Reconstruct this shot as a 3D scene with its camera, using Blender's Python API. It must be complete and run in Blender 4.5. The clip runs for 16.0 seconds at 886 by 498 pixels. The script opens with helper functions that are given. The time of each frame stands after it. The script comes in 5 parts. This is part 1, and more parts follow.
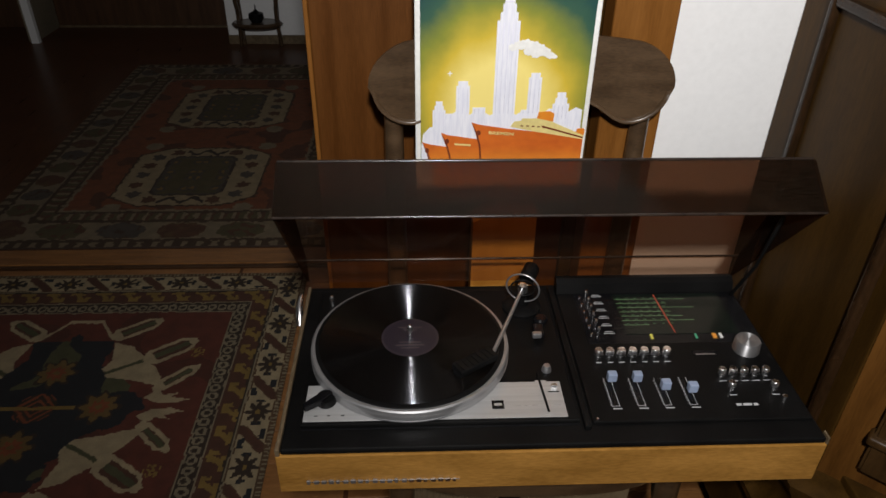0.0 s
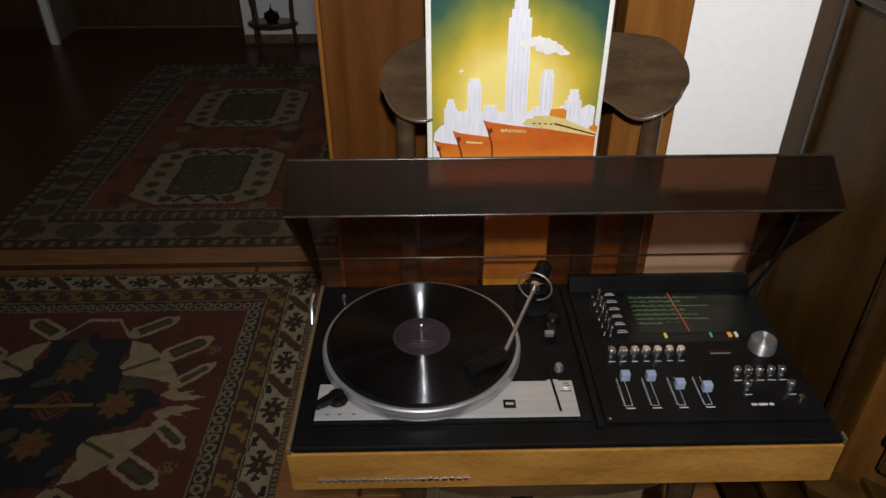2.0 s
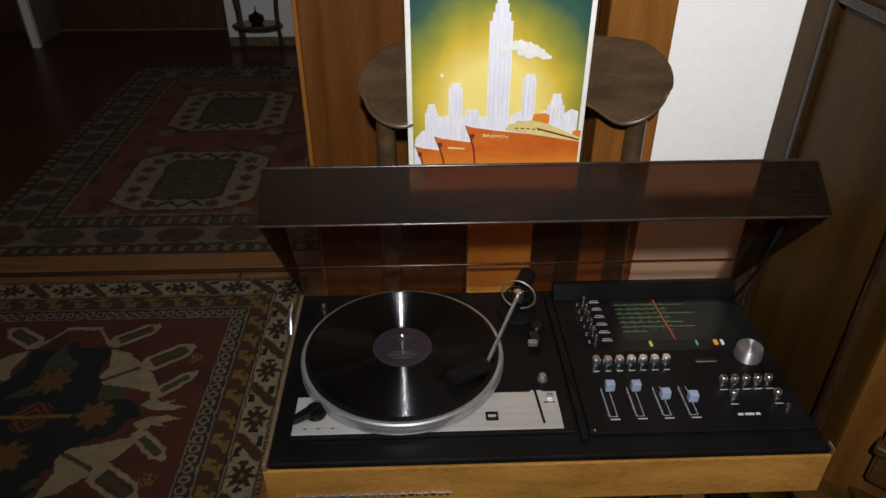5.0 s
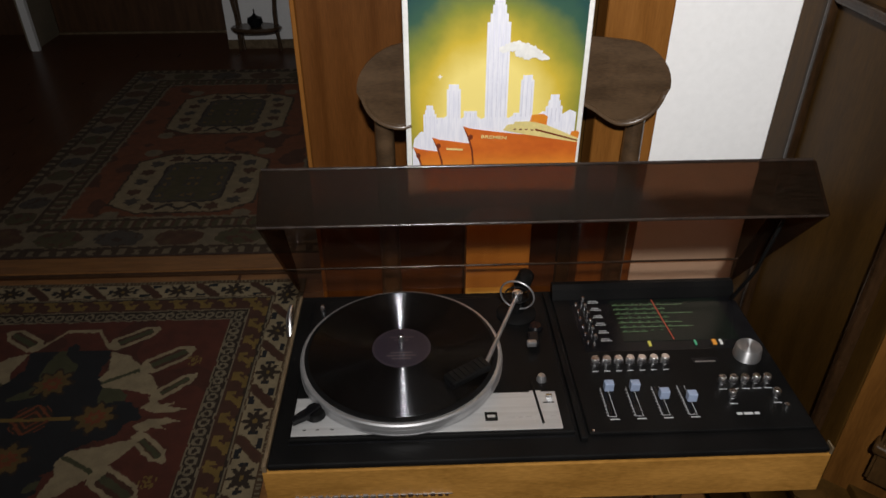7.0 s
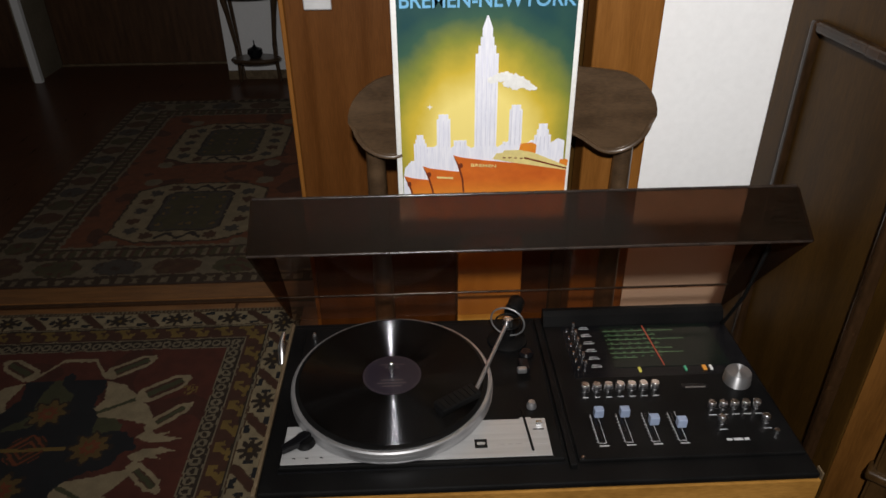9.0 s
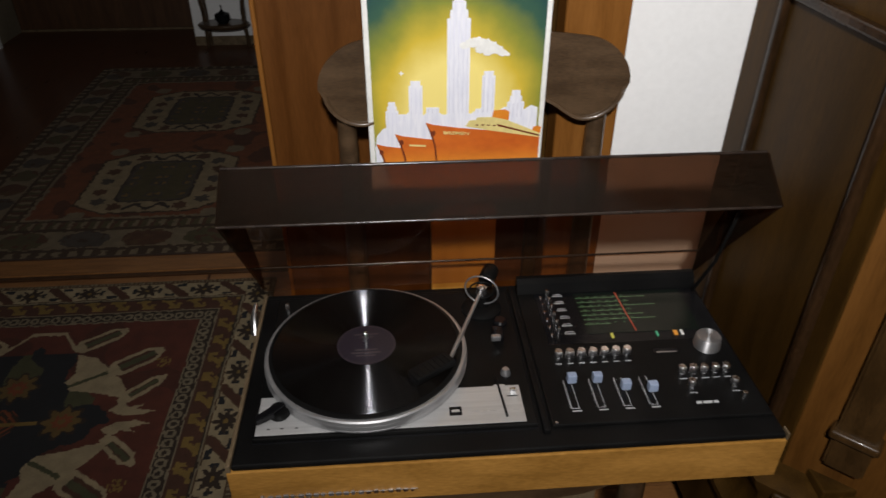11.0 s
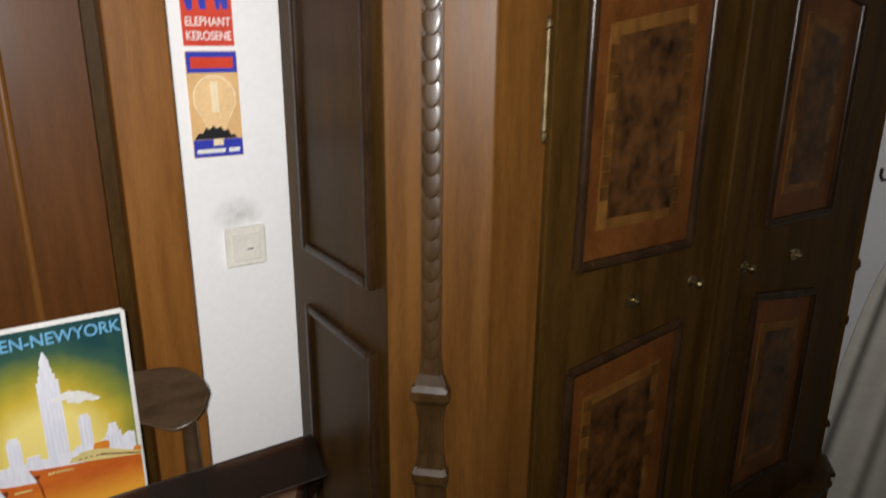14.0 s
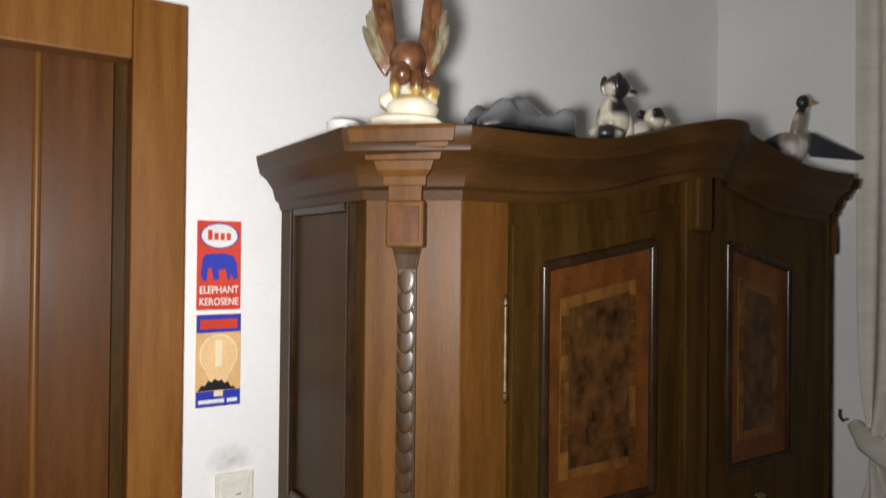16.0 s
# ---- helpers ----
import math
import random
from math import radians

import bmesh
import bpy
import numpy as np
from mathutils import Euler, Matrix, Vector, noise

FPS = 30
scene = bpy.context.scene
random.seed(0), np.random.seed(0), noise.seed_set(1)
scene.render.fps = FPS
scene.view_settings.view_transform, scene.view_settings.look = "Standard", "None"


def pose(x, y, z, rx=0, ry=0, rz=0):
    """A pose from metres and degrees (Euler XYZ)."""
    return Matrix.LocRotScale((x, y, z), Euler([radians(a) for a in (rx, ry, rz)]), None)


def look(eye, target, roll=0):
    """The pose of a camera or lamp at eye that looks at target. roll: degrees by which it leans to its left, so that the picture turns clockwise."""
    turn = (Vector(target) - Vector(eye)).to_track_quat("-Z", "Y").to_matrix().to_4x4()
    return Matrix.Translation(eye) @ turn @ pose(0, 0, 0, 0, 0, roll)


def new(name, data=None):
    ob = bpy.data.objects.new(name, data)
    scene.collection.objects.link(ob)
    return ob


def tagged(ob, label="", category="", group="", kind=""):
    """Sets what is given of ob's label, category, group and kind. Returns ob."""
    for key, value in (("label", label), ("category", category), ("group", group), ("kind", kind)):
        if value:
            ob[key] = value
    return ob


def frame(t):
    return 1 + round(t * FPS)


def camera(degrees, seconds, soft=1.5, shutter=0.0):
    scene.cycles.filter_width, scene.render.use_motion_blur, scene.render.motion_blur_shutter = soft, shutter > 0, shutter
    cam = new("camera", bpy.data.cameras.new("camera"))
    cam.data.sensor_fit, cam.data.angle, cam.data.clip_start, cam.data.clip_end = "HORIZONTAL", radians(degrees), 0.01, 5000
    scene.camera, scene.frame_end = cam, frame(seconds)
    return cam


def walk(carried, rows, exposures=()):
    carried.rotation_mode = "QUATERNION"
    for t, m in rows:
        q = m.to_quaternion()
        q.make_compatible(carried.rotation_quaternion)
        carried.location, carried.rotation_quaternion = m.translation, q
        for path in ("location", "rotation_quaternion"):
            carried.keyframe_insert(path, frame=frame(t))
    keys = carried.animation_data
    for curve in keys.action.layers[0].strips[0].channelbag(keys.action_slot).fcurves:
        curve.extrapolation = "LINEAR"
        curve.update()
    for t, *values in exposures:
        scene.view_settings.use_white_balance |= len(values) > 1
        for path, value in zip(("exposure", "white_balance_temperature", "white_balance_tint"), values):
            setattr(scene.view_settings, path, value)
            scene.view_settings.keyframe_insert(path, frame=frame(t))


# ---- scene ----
cam = camera(65.1, 16.0, 1.5, 0.55)
EXPOSURES = [(0.0, 0.24), (11.0, 0.24), (12.0, 0.03), (13.5, -0.03), (16.0, 0.05)]
PATH = [
    (0, (0.01, -0.752, 1.284), (0.087, 0.921, 0.192), 0.8),
    (0.5, (0.01, -0.756, 1.282), (0.054, 0.914, 0.181), 0.6),
    (1, (0.02, -0.758, 1.282), (0.069, 0.916, 0.188), 0.3),
    (1.5, (0.019, -0.75, 1.28), (0.063, 0.917, 0.176), 0.3),
    (2, (0.017, -0.749, 1.283), (0.047, 0.923, 0.185), -0.2),
    (2.5, (0.024, -0.742, 1.282), (0.069, 0.94, 0.202), -0.8),
    (3, (0.038, -0.725, 1.281), (0.101, 0.95, 0.191), -1.6),
    (3.5, (0.034, -0.721, 1.279), (0.112, 0.947, 0.177), -1.1),
    (4, (0.028, -0.724, 1.28), (0.099, 0.954, 0.195), -0.5),
    (6.5, (0.033, -0.728, 1.279), (0.091, 0.935, 0.169), 0.2),
    (7, (0.031, -0.729, 1.279), (0.092, 0.947, 0.19), -0.2),
    (7.5, (0.037, -0.736, 1.284), (0.089, 0.979, 0.256), -0.7),
    (8, (0.043, -0.745, 1.289), (0.099, 1.0, 0.313), -0.7),
    (10.5, (0.049, -0.722, 1.277), (0.116, 0.94, 0.167), -0.3),
    (11, (0.05, -0.732, 1.282), (0.177, 0.933, 0.181), 0.1),
    (11.5, (0.021, -0.769, 1.281), (0.301, 0.852, 0.143), 1.0),
    (12, (-0.007, -0.827, 1.337), (0.513, 0.786, 0.276), 0.4),
    (12.5, (0.005, -0.823, 1.445), (0.81, 0.74, 0.491), 1.1),
    (13, (0.015, -0.864, 1.479), (0.964, 0.714, 0.697), 2.0),
    (13.5, (0.05, -0.906, 1.519), (1.093, 0.663, 0.849), 1.0),
    (14, (0.121, -0.985, 1.58), (1.18, 0.606, 0.992), 0.5),
    (14.5, (0.153, -1.024, 1.623), (1.207, 0.615, 1.174), 0.4),
    (15, (0.148, -1.055, 1.644), (1.235, 0.603, 1.384), 0.8),
    (15.5, (0.122, -1.087, 1.671), (1.205, 0.59, 1.547), 1.0),
    (16, (0.08, -1.132, 1.681), (1.183, 0.537, 1.697), 0.6),
]
walk(cam, [(t, look(eye, target, roll)) for t, eye, target, roll in PATH], EXPOSURES)


# ---- light: the small lamp of the hand-held camera, and a faint added fill ----
world = bpy.data.worlds.new("world")
scene.world = world
world.use_nodes = True
world.node_tree.nodes["Background"].inputs[0].default_value = (1.0, 0.8, 0.6, 1)
world.node_tree.nodes["Background"].inputs[1].default_value = 0.006
lamp = bpy.data.lights.new("camera_lamp", "SPOT")
lamp.energy, lamp.color, lamp.shadow_soft_size = 96.0, (1.0, 0.975, 0.955), 0.04
lamp.spot_size, lamp.spot_blend = radians(158), 1.0
new("camera_lamp", lamp).matrix_basis = look((0.05, -1.04, 1.67), (0.45, 0.35, 1.64))


# ---- helpers ----
def ramp_mat(name, c1, c2, rough=0.5, scale=6.0, stretch=(1, 1, 1), metal=0.0, bump=0.1, detail=6.0, fine=60.0, coat=0.0, spread=0.12, spec=0.5):
    """A surface of two tones: broad stains and fine grain, with relief."""
    m = bpy.data.materials.new(name)
    m.use_nodes = True
    n, l = m.node_tree.nodes, m.node_tree.links
    b = n["Principled BSDF"]
    tc, mp = n.new("ShaderNodeTexCoord"), n.new("ShaderNodeMapping")
    mp.inputs["Scale"].default_value = stretch
    l.new(tc.outputs["Object"], mp.inputs[0])
    a, f = n.new("ShaderNodeTexNoise"), n.new("ShaderNodeTexNoise")
    a.inputs["Scale"].default_value, a.inputs["Detail"].default_value = scale, detail
    f.inputs["Scale"].default_value, f.inputs["Detail"].default_value = fine, 3.0
    l.new(mp.outputs[0], a.inputs[0]), l.new(mp.outputs[0], f.inputs[0])
    mx = n.new("ShaderNodeMath")
    mx.operation = "MULTIPLY_ADD"
    mx.inputs[1].default_value = 0.35
    l.new(f.outputs[0], mx.inputs[0])
    sc = n.new("ShaderNodeMath")
    sc.operation = "MULTIPLY"
    sc.inputs[1].default_value = 0.65
    l.new(a.outputs[0], sc.inputs[0]), l.new(sc.outputs[0], mx.inputs[2])
    r = n.new("ShaderNodeValToRGB")
    r.color_ramp.elements[0].position, r.color_ramp.elements[1].position = 0.5 - spread, 0.5 + spread
    r.color_ramp.elements[0].color, r.color_ramp.elements[1].color = (*c1, 1), (*c2, 1)
    l.new(mx.outputs[0], r.inputs[0]), l.new(r.outputs[0], b.inputs["Base Color"])
    rr = n.new("ShaderNodeMapRange")
    rr.inputs["To Min"].default_value, rr.inputs["To Max"].default_value = max(0.02, rough - 0.08), min(1, rough + 0.1)
    l.new(a.outputs[0], rr.inputs["Value"]), l.new(rr.outputs[0], b.inputs["Roughness"])
    b.inputs["Metallic"].default_value, b.inputs["Coat Weight"].default_value = metal, coat
    b.inputs["Specular IOR Level"].default_value = spec
    b.inputs["Coat Roughness"].default_value = 0.12
    bp = n.new("ShaderNodeBump")
    bp.inputs["Strength"].default_value, bp.inputs["Distance"].default_value = bump, 0.002
    l.new(mx.outputs[0], bp.inputs["Height"]), l.new(bp.outputs[0], b.inputs["Normal"])
    return m


def flat_mat(name, c, rough=0.5, metal=0.0, glow=0.0, bump=0.05):
    m = ramp_mat(name, [x * 0.88 for x in c], [min(1, x * 1.1) for x in c], rough, 9.0, metal=metal, bump=bump, fine=150.0)
    if glow:
        b = m.node_tree.nodes["Principled BSDF"]
        b.inputs["Emission Color"].default_value, b.inputs["Emission Strength"].default_value = (*c, 1), glow
    return m


def paint_mat(name, rough=0.9, bump=0.3):
    """A dyed or printed surface whose pattern lies in the mesh's colours."""
    m = ramp_mat(name, (0.8,) * 3, (1.1,) * 3, rough, 30.0, bump=bump, fine=350.0)
    n, l = m.node_tree.nodes, m.node_tree.links
    at = n.new("ShaderNodeVertexColor")
    at.layer_name = "pattern"
    mix = n.new("ShaderNodeMix")
    mix.data_type, mix.blend_type = "RGBA", "MULTIPLY"
    mix.inputs[0].default_value = 1.0
    old = n["Principled BSDF"].inputs["Base Color"].links[0].from_socket
    l.new(at.outputs[0], mix.inputs[6]), l.new(old, mix.inputs[7])
    l.new(mix.outputs[2], n["Principled BSDF"].inputs["Base Color"])
    return m


def smoked_mat(name, tint):
    """Tinted clear acrylic with a glossy skin."""
    m = bpy.data.materials.new(name)
    m.use_nodes = True
    n, l = m.node_tree.nodes, m.node_tree.links
    n.remove(n["Principled BSDF"])
    t, g, mx, fr = n.new("ShaderNodeBsdfTransparent"), n.new("ShaderNodeBsdfGlossy"), n.new("ShaderNodeMixShader"), n.new("ShaderNodeLayerWeight")
    t.inputs[0].default_value = (*tint, 1)
    g.inputs["Roughness"].default_value = 0.09
    fr.inputs[0].default_value = 0.5
    sq, pw = n.new("ShaderNodeMath"), n.new("ShaderNodeMath")
    sq.operation, sq.inputs[1].default_value = "POWER", 4.0
    pw.operation, pw.inputs[1].default_value, pw.inputs[2].default_value = "MULTIPLY_ADD", 0.3, 0.024
    l.new(fr.outputs["Facing"], sq.inputs[0]), l.new(sq.outputs[0], pw.inputs[0])
    l.new(pw.outputs[0], mx.inputs[0]), l.new(t.outputs[0], mx.inputs[1]), l.new(g.outputs[0], mx.inputs[2])
    # thin uneven brown diffuse film mixed over the clear sheet
    film_tone, film, speck = n.new("ShaderNodeBsdfDiffuse"), n.new("ShaderNodeMixShader"), n.new("ShaderNodeTexNoise")
    film_tone.inputs[0].default_value = (0.42, 0.29, 0.19, 1)
    speck.inputs["Scale"].default_value = 35.0
    amt = n.new("ShaderNodeMapRange")
    amt.inputs["From Min"].default_value, amt.inputs["From Max"].default_value = 0.3, 0.7
    amt.inputs["To Min"].default_value, amt.inputs["To Max"].default_value = 0.007, 0.020
    l.new(speck.outputs[0], amt.inputs["Value"]), l.new(amt.outputs[0], film.inputs[0])
    l.new(mx.outputs[0], film.inputs[1]), l.new(film_tone.outputs[0], film.inputs[2])
    l.new(film.outputs[0], n["Material Output"].inputs[0])
    return m


def thing(name, loc, label, category, group="", kind="", rz=0.0):
    ob = new(name)
    ob.matrix_basis = pose(*loc, 0, 0, rz)
    return tagged(ob, label, category, group, kind)


def part(name, bm, material, parent=None, label="", smooth=None):
    me = bpy.data.meshes.new(name)
    bmesh.ops.recalc_face_normals(bm, faces=bm.faces)
    if smooth:
        for f in bm.faces:
            f.smooth = True
        for e in bm.edges:
            if len(e.link_faces) == 2 and e.calc_face_angle(0) > radians(smooth):
                e.smooth = False
    bm.to_mesh(me)
    bm.free()
    me.materials.append(material)
    ob = new(name, me)
    ob.parent = parent
    return tagged(ob, label)


def box(x0, x1, y0, y1, z0, z1, bevel=0.0, bm=None, seg=2):
    own = bmesh.new()
    bmesh.ops.create_cube(own, size=1)
    bmesh.ops.transform(own, matrix=Matrix.Translation(((x0 + x1) / 2, (y0 + y1) / 2, (z0 + z1) / 2)) @ Matrix.Diagonal((x1 - x0, y1 - y0, z1 - z0, 1)), verts=own.verts)
    if bevel:
        bmesh.ops.bevel(own, geom=own.edges, offset=bevel, segments=seg, affect="EDGES", profile=0.5)
    return join(bm, own)


def join(bm, own, m=None):
    if m is not None:
        bmesh.ops.transform(own, matrix=m, verts=own.verts)
    if bm is None:
        return own
    me = bpy.data.meshes.new("tmp")
    own.to_mesh(me)
    own.free()
    bm.from_mesh(me)
    bpy.data.meshes.remove(me)
    return bm


def lathe(profile, seg=32, m=None, bm=None):
    """A turned form: (radius, height) from bottom to top, closed where the radius is nought."""
    own = bmesh.new()
    rings = []
    for r, z in profile:
        if r < 1e-6:
            rings.append([own.verts.new((0, 0, z))])
        else:
            rings.append([own.verts.new((r * math.cos(2 * math.pi * i / seg), r * math.sin(2 * math.pi * i / seg), z)) for i in range(seg)])
    for a, b in zip(rings, rings[1:]):
        for i in range(seg):
            j = (i + 1) % seg
            q = [a[i % len(a)], a[j % len(a)], b[j % len(b)], b[i % len(b)]]
            u = list(dict.fromkeys(q))
            if len(u) > 2:
                own.faces.new(u)
    return join(bm, own, m)


def tube(points, radius, seg=10, bm=None, closed=False, flat=1.0):
    """A round bar along points; radius may be one number or one a point."""
    own = bmesh.new()
    pts = [Vector(p) for p in points]
    radii = radius if isinstance(radius, (list, tuple)) else [radius] * len(pts)
    rings, side = [], None
    for i, p in enumerate(pts):
        a = pts[(i - 1) % len(pts)] if closed or i else p
        b = pts[(i + 1) % len(pts)] if closed or i < len(pts) - 1 else p
        d = (b - a).normalized()
        if side is None:
            side = d.orthogonal().normalized()
        side = (side - d * side.dot(d)).normalized()
        up = d.cross(side)
        rings.append([own.verts.new(p + radii[i] * (side * math.cos(2 * math.pi * k / seg) + up * math.sin(2 * math.pi * k / seg) * flat)) for k in range(seg)])
    for a, b in zip(rings, rings[1:] + (rings[:1] if closed else [])):
        for k in range(seg):
            own.faces.new((a[k], a[(k + 1) % seg], b[(k + 1) % seg], b[k]))
    if not closed:
        own.faces.new(rings[0]), own.faces.new(rings[-1])
    return join(bm, own)


def prism(outline, depth, m=None, bm=None, bevel=0.0):
    """A plate of the outline (x, y), its front at z 0 and its back at -depth."""
    own = bmesh.new()
    top = [own.verts.new((x, y, 0)) for x, y in outline]
    low = [own.verts.new((x, y, -depth)) for x, y in outline]
    f = own.faces.new(top)
    own.faces.new(low[::-1])
    for i in range(len(top)):
        j = (i + 1) % len(top)
        own.faces.new((top[i], low[i], low[j], top[j]))
    if bevel:
        bmesh.ops.bevel(own, geom=list(f.edges), offset=bevel, segments=2, affect="EDGES", profile=0.5)
    return join(bm, own, m)


def upright(x, y, z):
    """Lays a drawing's x, y on an upright wall that faces -y."""
    return Matrix.Translation((x, y, z)) @ Matrix.Rotation(radians(90), 4, "X")


def words(name, text, size, m, material, parent, width=None, depth=0.0004):
    cu = bpy.data.curves.new(name, "FONT")
    cu.offset = size * 0.015
    cu.body, cu.size, cu.extrude, cu.align_x, cu.align_y = text, size, depth, "CENTER", "CENTER"
    tmp = new(name, cu)
    bpy.context.view_layer.update()
    me = bpy.data.meshes.new_from_object(tmp.evaluated_get(bpy.context.evaluated_depsgraph_get()))
    bpy.data.objects.remove(tmp)
    if width:
        xs = [v.co.x for v in me.vertices]
        me.transform(Matrix.Diagonal((width / max(1e-6, max(xs) - min(xs)), 1, 1, 1)))
    me.transform(m)
    me.materials.clear()
    me.materials.append(material)
    ob = new(name, me)
    ob.parent = parent
    return ob


def ellipsoid(bm, c, r, rot=(0, 0, 0), u=16, v=10):
    own = bmesh.new()
    bmesh.ops.create_uvsphere(own, u_segments=u, v_segments=v, radius=1)
    return join(bm, own, Matrix.Translation(c) @ Euler([radians(a) for a in rot]).to_matrix().to_4x4() @ Matrix.Diagonal((*r, 1)))


# ---- materials ----
plaster = ramp_mat("plaster", (0.78, 0.78, 0.78), (0.84, 0.84, 0.84), 0.85, 2.0, bump=0.15, fine=90.0)
ceiling_white = ramp_mat("ceiling_white", (0.70, 0.69, 0.66), (0.76, 0.75, 0.72), 0.9, 2.0)
parquet = ramp_mat("parquet", (0.20, 0.085, 0.028), (0.33, 0.15, 0.05), 0.35, 5.0, (1.2, 9, 1), bump=0.1)
dark_floor = ramp_mat("dark_floor", (0.066, 0.028, 0.014), (0.108, 0.045, 0.022), 0.3, 5.0, (9, 1.2, 1), bump=0.1, spec=0.15)
door_wood = ramp_mat("door_wood", (0.0675, 0.0229, 0.0045), (0.1034, 0.0373, 0.0078), 0.4, 4.0, (9, 9, 0.7), bump=0.08, spec=0.14)
bead_lit = ramp_mat("bead_lit", (0.115, 0.044, 0.0085), (0.165, 0.066, 0.0135), 0.38, 4.0, (9, 9, 0.7), bump=0.08, spec=0.3)
casing_wood = ramp_mat("casing_wood", (0.15, 0.057, 0.0105), (0.215, 0.087, 0.0175), 0.38, 4.0, (9, 9, 0.7), bump=0.08, spec=0.22)
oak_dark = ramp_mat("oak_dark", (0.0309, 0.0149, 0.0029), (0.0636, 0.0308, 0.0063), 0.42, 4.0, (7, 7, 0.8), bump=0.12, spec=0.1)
oak_polished = ramp_mat("oak_polished", (0.03, 0.015, 0.0045), (0.06, 0.03, 0.009), 0.36, 5.0, (7, 7, 1.5), bump=0.15, coat=0.15, spec=0.4)
# lighter oak, also carrying lamp light on the wardrobe's left corner
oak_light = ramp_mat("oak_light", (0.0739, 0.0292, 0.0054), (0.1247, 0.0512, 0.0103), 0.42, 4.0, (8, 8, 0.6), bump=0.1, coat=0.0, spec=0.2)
panel_wood = ramp_mat("panel_wood", (0.0299, 0.0145, 0.0029), (0.0568, 0.0276, 0.0054), 0.38, 3.0, (6, 6, 0.9), bump=0.1, coat=0.0, spec=0.1)
walnut = ramp_mat("walnut_band", (0.0676, 0.0219, 0.0044), (0.1305, 0.0437, 0.0093), 0.4, 7.0, (3, 3, 1.5), bump=0.05, coat=0.0, spec=0.22)
burl = ramp_mat("burl", (0.012, 0.0055, 0.0025), (0.105, 0.043, 0.012), 0.3, 22.0, (1, 1, 0.8), bump=0.05, coat=0.0, spec=0.3, spread=0.16)
inlay_wood = ramp_mat("inlay_wood", (0.085, 0.034, 0.0075), (0.175, 0.078, 0.018), 0.36, 26.0, (1, 1, 0.5), bump=0.05, spread=0.16, spec=0.16)
inlay_star = ramp_mat("inlay_star", (0.22, 0.085, 0.016), (0.32, 0.13, 0.026), 0.4, 8.0, (4, 4, 1), bump=0.05, spec=0.2)
cross_veneer = ramp_mat("cross_veneer", (0.075, 0.029, 0.006), (0.20, 0.088, 0.019), 0.36, 30.0, (1, 1, 0.4), bump=0.05, spread=0.16, spec=0.2)
cvn, cvl = cross_veneer.node_tree.nodes, cross_veneer.node_tree.links
cvi, cvm, cvx = cvn.new("ShaderNodeObjectInfo"), cvn.new("ShaderNodeMapRange"), cvn.new("ShaderNodeMix")
cvm.inputs["To Min"].default_value, cvm.inputs["To Max"].default_value = 0.40, 0.95
cvx.data_type, cvx.blend_type, cvx.inputs[0].default_value = "RGBA", "MULTIPLY", 1.0
cvl.new(cvi.outputs["Random"], cvm.inputs["Value"]), cvl.new(cvm.outputs[0], cvx.inputs[7])
cvl.new(cvn["Principled BSDF"].inputs["Base Color"].links[0].from_socket, cvx.inputs[6]), cvl.new(cvx.outputs[2], cvn["Principled BSDF"].inputs["Base Color"])
ebony = ramp_mat("dark_moulding", (0.0161, 0.0084, 0.0036), (0.0345, 0.0168, 0.0072), 0.24, 8.0, (3, 3, 1), bump=0.08, spec=0.2)
oak_cornice = ramp_mat("oak_cornice", (0.0357, 0.0158, 0.0040), (0.0651, 0.0288, 0.0076), 0.42, 4.0, (1.2, 1.2, 8), bump=0.06, spec=0.18)
veneer = ramp_mat("veneer", (0.2688, 0.1277, 0.0253), (0.4480, 0.2234, 0.0506), 0.4, 4.0, (1.6, 6, 6), bump=0.05, spec=0.16)
pale_edge = ramp_mat("pale_edge", (0.10, 0.07, 0.04), (0.19, 0.14, 0.085), 0.45, 5.0, (9, 1.2, 9), bump=0.08, spec=0.2)
chair_wood = ramp_mat("chair_wood", (0.0406, 0.0239, 0.0126), (0.0857, 0.0514, 0.0268), 0.3, 5.0, (2, 8, 8), bump=0.06, coat=0.4)
black_plastic = ramp_mat("black_plastic", (0.0035, 0.0035, 0.0036), (0.0075, 0.0073, 0.0072), 0.42, 12.0, bump=0.08, fine=400.0, spec=0.12)
black_gloss = ramp_mat("black_gloss", (0.005, 0.005, 0.006), (0.010, 0.010, 0.011), 0.2, 12.0, bump=0.02, spec=0.2)
silver = ramp_mat("brushed_silver", (0.52, 0.52, 0.52), (0.62, 0.62, 0.62), 0.45, 6.0, (1, 40, 1), metal=0.55, bump=0.04)
chrome = ramp_mat("chrome", (0.74, 0.74, 0.75), (0.85, 0.85, 0.86), 0.24, 20.0, metal=1.0, bump=0.02)
steel = ramp_mat("steel", (0.42, 0.42, 0.43), (0.55, 0.55, 0.56), 0.36, 20.0, metal=0.85, bump=0.05)
brass = ramp_mat("brass", (0.30, 0.23, 0.11), (0.52, 0.43, 0.26), 0.3, 40.0, metal=1.0, bump=0.1)
dull_brass = ramp_mat("dull_brass", (0.10, 0.07, 0.03), (0.20, 0.15, 0.075), 0.5, 40.0, metal=0.7, bump=0.1)
white_paint = flat_mat("white_paint", (0.78, 0.775, 0.75), 0.5)
lettering = flat_mat("pale_lettering", (0.55, 0.56, 0.58), 0.5)
smoked = smoked_mat("smoked_acrylic", (0.86, 0.76, 0.68))
# lip and cheeks tinted darker than the sheet: missing shade put into the tint
smoked_shaded = smoked_mat("smoked_acrylic_shaded", (0.38, 0.27, 0.21))
